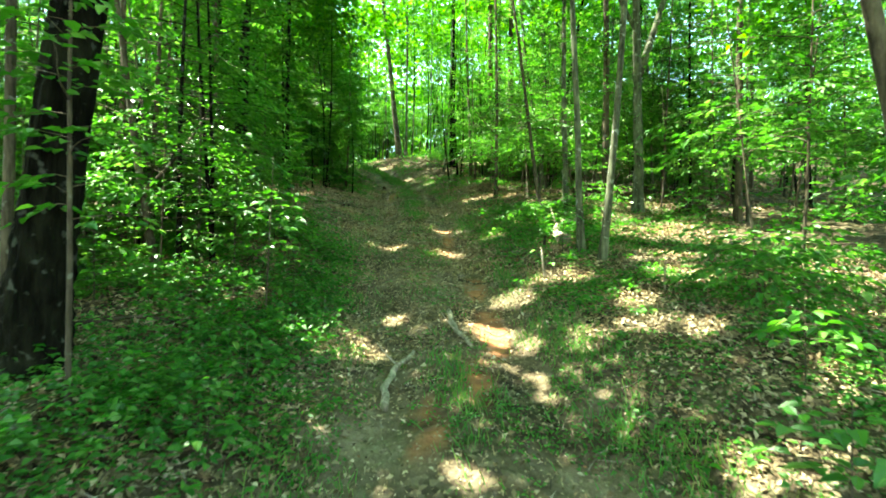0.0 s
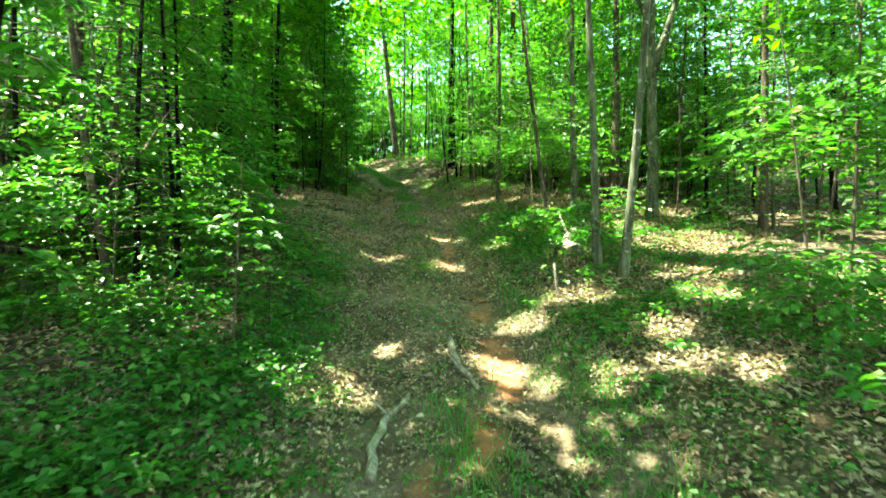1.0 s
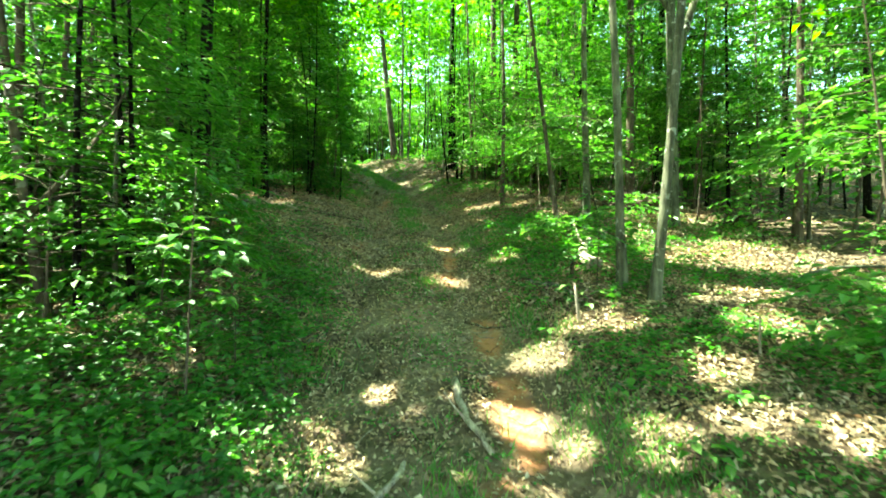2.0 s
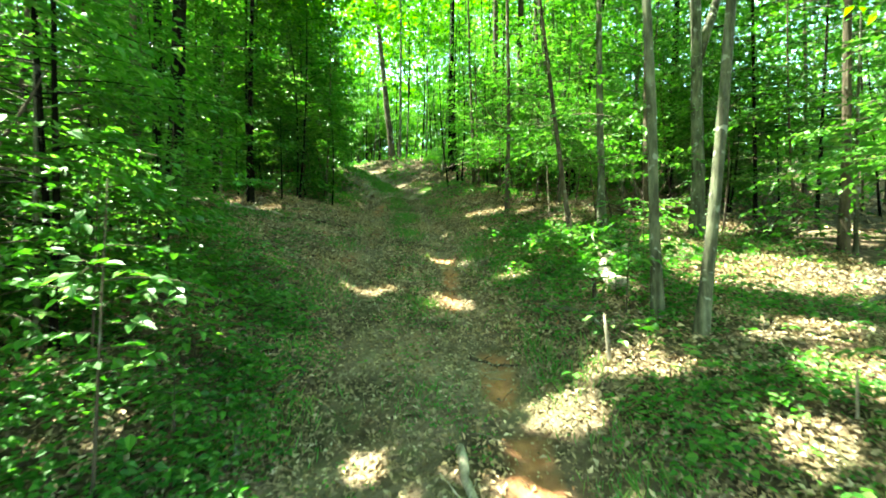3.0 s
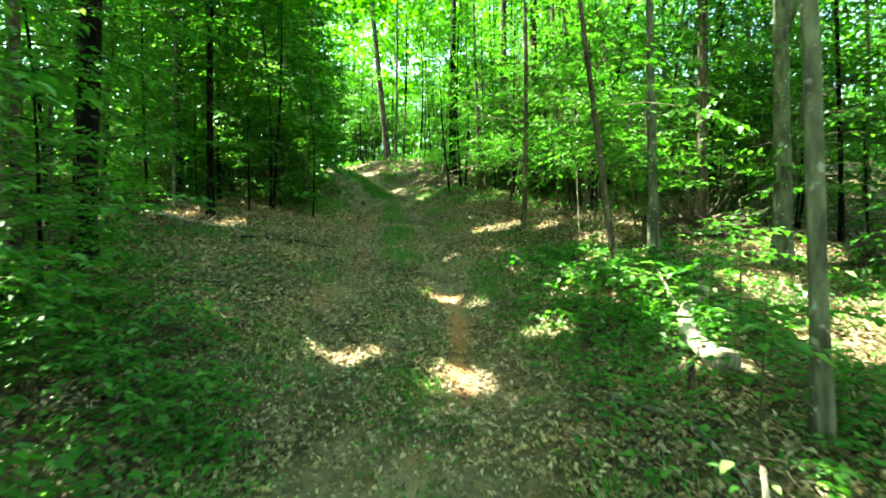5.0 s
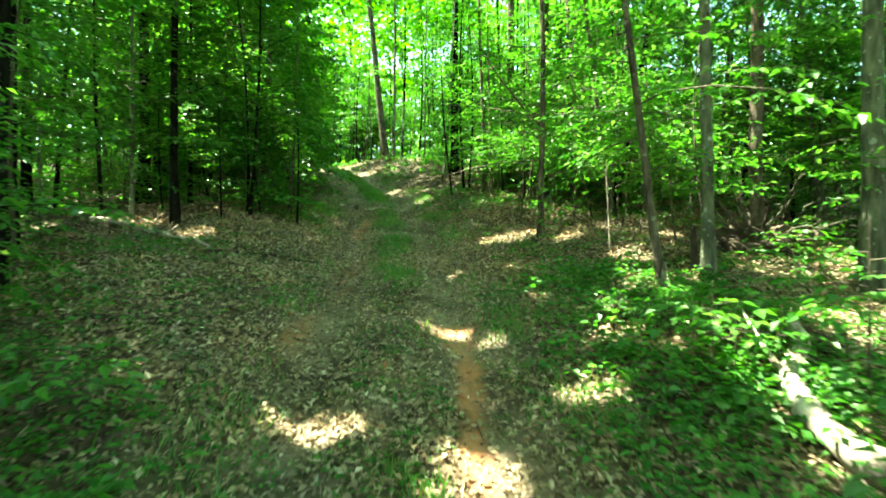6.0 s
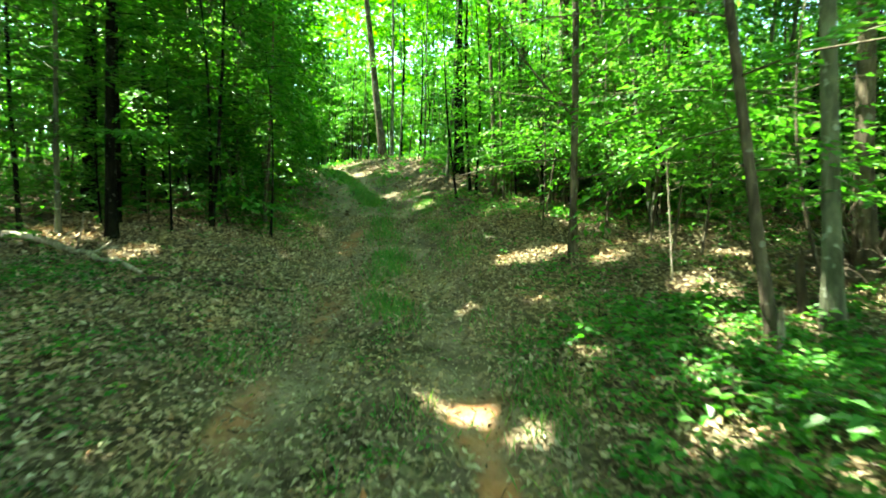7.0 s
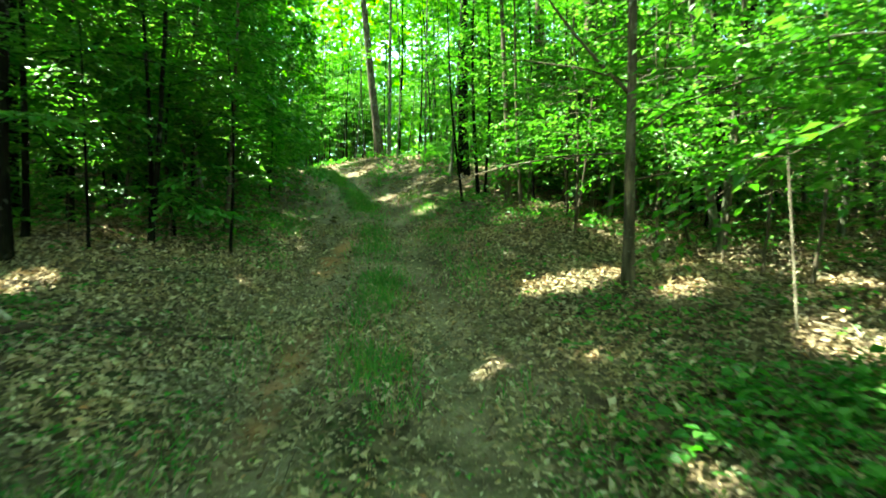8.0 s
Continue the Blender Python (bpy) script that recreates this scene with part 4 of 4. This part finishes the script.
def fallen(seed, x0, y0, x1, y1, r, mat, label, name="fallen_branch", taper=0.5, bow=0.08, twigs=0, sides=8, sag=0.0):
    rng = np.random.default_rng(seed)
    pts = on_ground(x0, y0, x1, y1, r, sag, 11, bow, seed)
    base = np.array([x0, y0, ground_at(x0, y0)])
    ob = thing(name, base, label, "fallen branch" if name == "fallen_branch" else name.replace("_", " "), "fallen wood")
    part("wood", tube_mesh("wood", [tube(pts, r * np.linspace(1, taper, 11) * rng.uniform(0.85, 1.15, 11), sides, 0.09, seed)], mat), ob, shift=base)
    for k in range(twigs):
        i = int(rng.integers(3, 10))
        d = np.array([rng.normal(), rng.normal(), abs(rng.normal()) * 0.7 + 0.15])
        d /= np.linalg.norm(d)
        q = np.linspace(0, 1, 5)[:, None]
        ln = rng.uniform(4, 12) * r
        tp = pts[i] + d * ln * q + np.array([0, 0, 0.2]) * ln * q * q
        part("twig", tube_mesh("twig", [tube(tp, r * 0.35 * (1 - 0.8 * q[:, 0]), 5)], mat), ob, shift=base)
    return ob


fallen(61, -0.52, 4.75, -0.33, 5.95, 0.04, WOOD_PALE, "curved bare grey branch lying across the rut", bow=0.1, twigs=1)
fallen(62, 0.1, 7.2, 0.3, 6.0, 0.038, WOOD_PALE, "bare pale branch lying on the clay", bow=-0.04, twigs=1)
fallen(63, -1.52, 6.8, -1.48, 8.4, 0.03, BARK_GREY, "long grey stick along the trail edge", taper=0.6)
fallen(64, -1.7, 5.6, -1.45, 6.6, 0.02, BARK_GREY, "thin grey stick in the leaves")
fallen(65, -3.9, 5.1, -2.75, 5.45, 0.03, WOOD_ROT, "thin dark fallen stick among green seedlings", bow=0.02, sag=0.06)
fallen(66, 2.33, 10.1, 2.82, 12.05, 0.1, WOOD_PALE, "short pale weathered log in full sun", "log", 0.6, 0.11, 1, 14)
fallen(67, -6.4, 16.8, -3.7, 15.5, 0.06, WOOD_PALE, "long pale fallen trunk on the bank", "log", 0.4, 0.03, 3)
fallen(68, -3.6, 12.2, -2.0, 12.95, 0.028, WOOD_ROT, "thin dark stick on the dead leaves", bow=0.03, twigs=1)
fallen(69, 1.15, 14.3, 1.4, 14.1, 0.008, WOOD_PALE, "small pale forked twig", twigs=2)
fallen(70, 1.4, 5.2, 2.1, 4.9, 0.014, WOOD_ROT, "dark twig on the leaf litter", twigs=2)
fallen(71, 1.3, 10.1, 1.72, 8.75, 0.03, BARK_GREY, "bare crooked stick at the trail edge", bow=0.12, twigs=2)
fallen(72, 1.5, 6.9, 2.2, 6.0, 0.015, BARK_GREY, "thin bare stick in the sun", twigs=1)
fallen(73, -2.9, 3.0, -2.3, 3.6, 0.03, BARK_GREY, "crooked grey stick on dark litter", bow=0.2)
fallen(74, -1.9, 4.3, -1.3, 4.35, 0.03, WOOD_ROT, "short rotten stick among seedlings")
fallen(75, -0.5, 7.75, -0.25, 7.7, 0.012, WOOD_ROT, "short dark stick on the trail")
fallen(76, 0.25, 8.9, 0.85, 8.75, 0.018, WOOD_ROT, "dark twig across the rut", twigs=1)
fallen(77, -3.7, 15.3, -2.2, 16.15, 0.032, WOOD_ROT, "rotting stick across the dead leaves", bow=0.05)
fallen(78, 4.5, 9.0, 6.5, 9.6, 0.035, BARK_GREY, "thin fallen trunk leaning in the brush", sag=0.1, twigs=3)


def twigs(seed, n, mat):
    """Broken twigs strewn over the floor."""
    rng = np.random.default_rng(seed)
    out = []
    for _ in range(n):
        x, y, a = rng.uniform(-4.5, 4.5), 2.6 + 15 * rng.uniform(0, 1) ** 1.3, rng.uniform(0, 2 * math.pi)
        ln, r = rng.uniform(0.07, 0.32), rng.uniform(0.0025, 0.007)
        q = np.linspace(-0.5, 0.5, 4)
        px = x + q * ln * math.cos(a) + rng.normal(0, 0.02 * ln, 4)
        py = y + q * ln * math.sin(a) + rng.normal(0, 0.06 * ln, 4)
        out.append(tube(np.c_[px, py, land(px, py) + r + rng.uniform(0.0, 0.03, 4)], r * np.array([1.0, 0.9, 0.75, 0.4]), 4))
    return tube_mesh("twigs", out, mat)


tagged(new("twigs", twigs(95, 620, WOOD_ROT)), "small dark broken twigs strewn over the forest floor", "twigs", kind="stuff")
tagged(new("twigs", twigs(96, 360, WOOD_PALE)), "small pale dry twigs strewn over the forest floor", "twigs", kind="stuff")


def stub(seed, x, y, h, r, lean, mat, label):
    """A broken upright stub with a jagged top."""
    rng = np.random.default_rng(seed)
    base = np.array([x, y, ground_at(x, y)])
    ob = thing("stump", base, label, "stump", "broken stubs")
    u = np.linspace(-0.1, 1, 7)[:, None]
    pts = base + np.array([lean[0], lean[1], 1.0]) * h * u
    part("wood", tube_mesh("wood", [tube(pts, r * np.array([1.5, 1.2, 1, 0.95, 0.9, 0.8, 0.45]), 9, 0.1, seed)], mat), ob, shift=base)
    for k in range(3):
        a = rng.uniform(0, 6.28)
        p = pts[5] + np.array([math.cos(a), math.sin(a), 0]) * r * 0.5
        part("splinter", tube_mesh("splinter", [tube(p + np.array([lean[0], lean[1], 1.0]) * np.linspace(0, 0.3 * h, 3)[:, None], [r * 0.35, r * 0.25, r * 0.05], 5)], mat), ob, shift=base)
    return ob


stub(81, 1.62, 8.4, 0.44, 0.02, (-0.12, 0), WOOD_PALE, "pale broken stub standing in seedlings")
stub(82, 1.9, 9.9, 0.26, 0.03, (0.05, 0), WOOD_ROT, "dark rotten stub beside slim trunks")
stub(83, 2.45, 13.35, 0.35, 0.03, (0.02, 0), WOOD_PALE, "pale broken stub beside a brown trunk")
stub(84, 3.3, 14.3, 0.6, 0.05, (-0.08, 0), WOOD_ROT, "dark broken stub with a pale top")
stub(85, 2.9, 6.9, 0.35, 0.012, (0, 0), WOOD_PALE, "thin pale dead stem")
stub(86, 2.45, 15.25, 1.6, 0.009, (-0.04, 0.03), WOOD_PALE, "thin pale dead sapling stem")


def root_heap(seed, x, y, size, label):
    """An upturned root plate: a lump of dark soil with broken roots sticking out."""
    rng = np.random.default_rng(seed)
    base = np.array([x, y, ground_at(x, y)])
    ob = thing("root_heap", base, label, "roots")
    bm = bmesh.new()
    bmesh.ops.create_icosphere(bm, subdivisions=4, radius=1.0)
    for v in bm.verts:
        d = noise.noise(v.co * 2.1 + Vector((seed, 0, 0))) * 0.35 + noise.noise(v.co * 6.0) * 0.14
        v.co = Vector((v.co.x * size * 0.7, v.co.y * size * 0.5, v.co.z * size * 0.4)) * (1 + 1.6 * d)
    me = bpy.data.meshes.new("soil")
    bm.to_mesh(me)
    bm.free()
    me.materials.append(WOOD_ROT)
    part("soil", me, ob)
    for k in range(40):
        a, e = rng.uniform(0, 6.28), rng.uniform(0.1, 1.2)
        d = np.array([math.cos(a) * math.cos(e), math.sin(a) * math.cos(e), math.sin(e)])
        q = np.linspace(0, 1, 6)[:, None]
        ln = size * rng.uniform(0.5, 1.3)
        pts = base + d * np.array([size, size * 0.6, size * 0.5]) * 0.7 + d * ln * q + rng.normal(0, 0.06 * size, (6, 3)) * q
        part("root", tube_mesh("root", [tube(pts, rng.uniform(0.008, 0.028) * (1 - 0.8 * q[:, 0]), 5)], BARK_GREY if k % 2 else WOOD_ROT), ob, shift=base)
    return ob


root_heap(91, 4.7, 15.2, 0.9, "dark upturned root heap with bare broken roots")
root_heap(92, 6.3, 13.3, 0.5, "dark heap of soil and tangled roots")
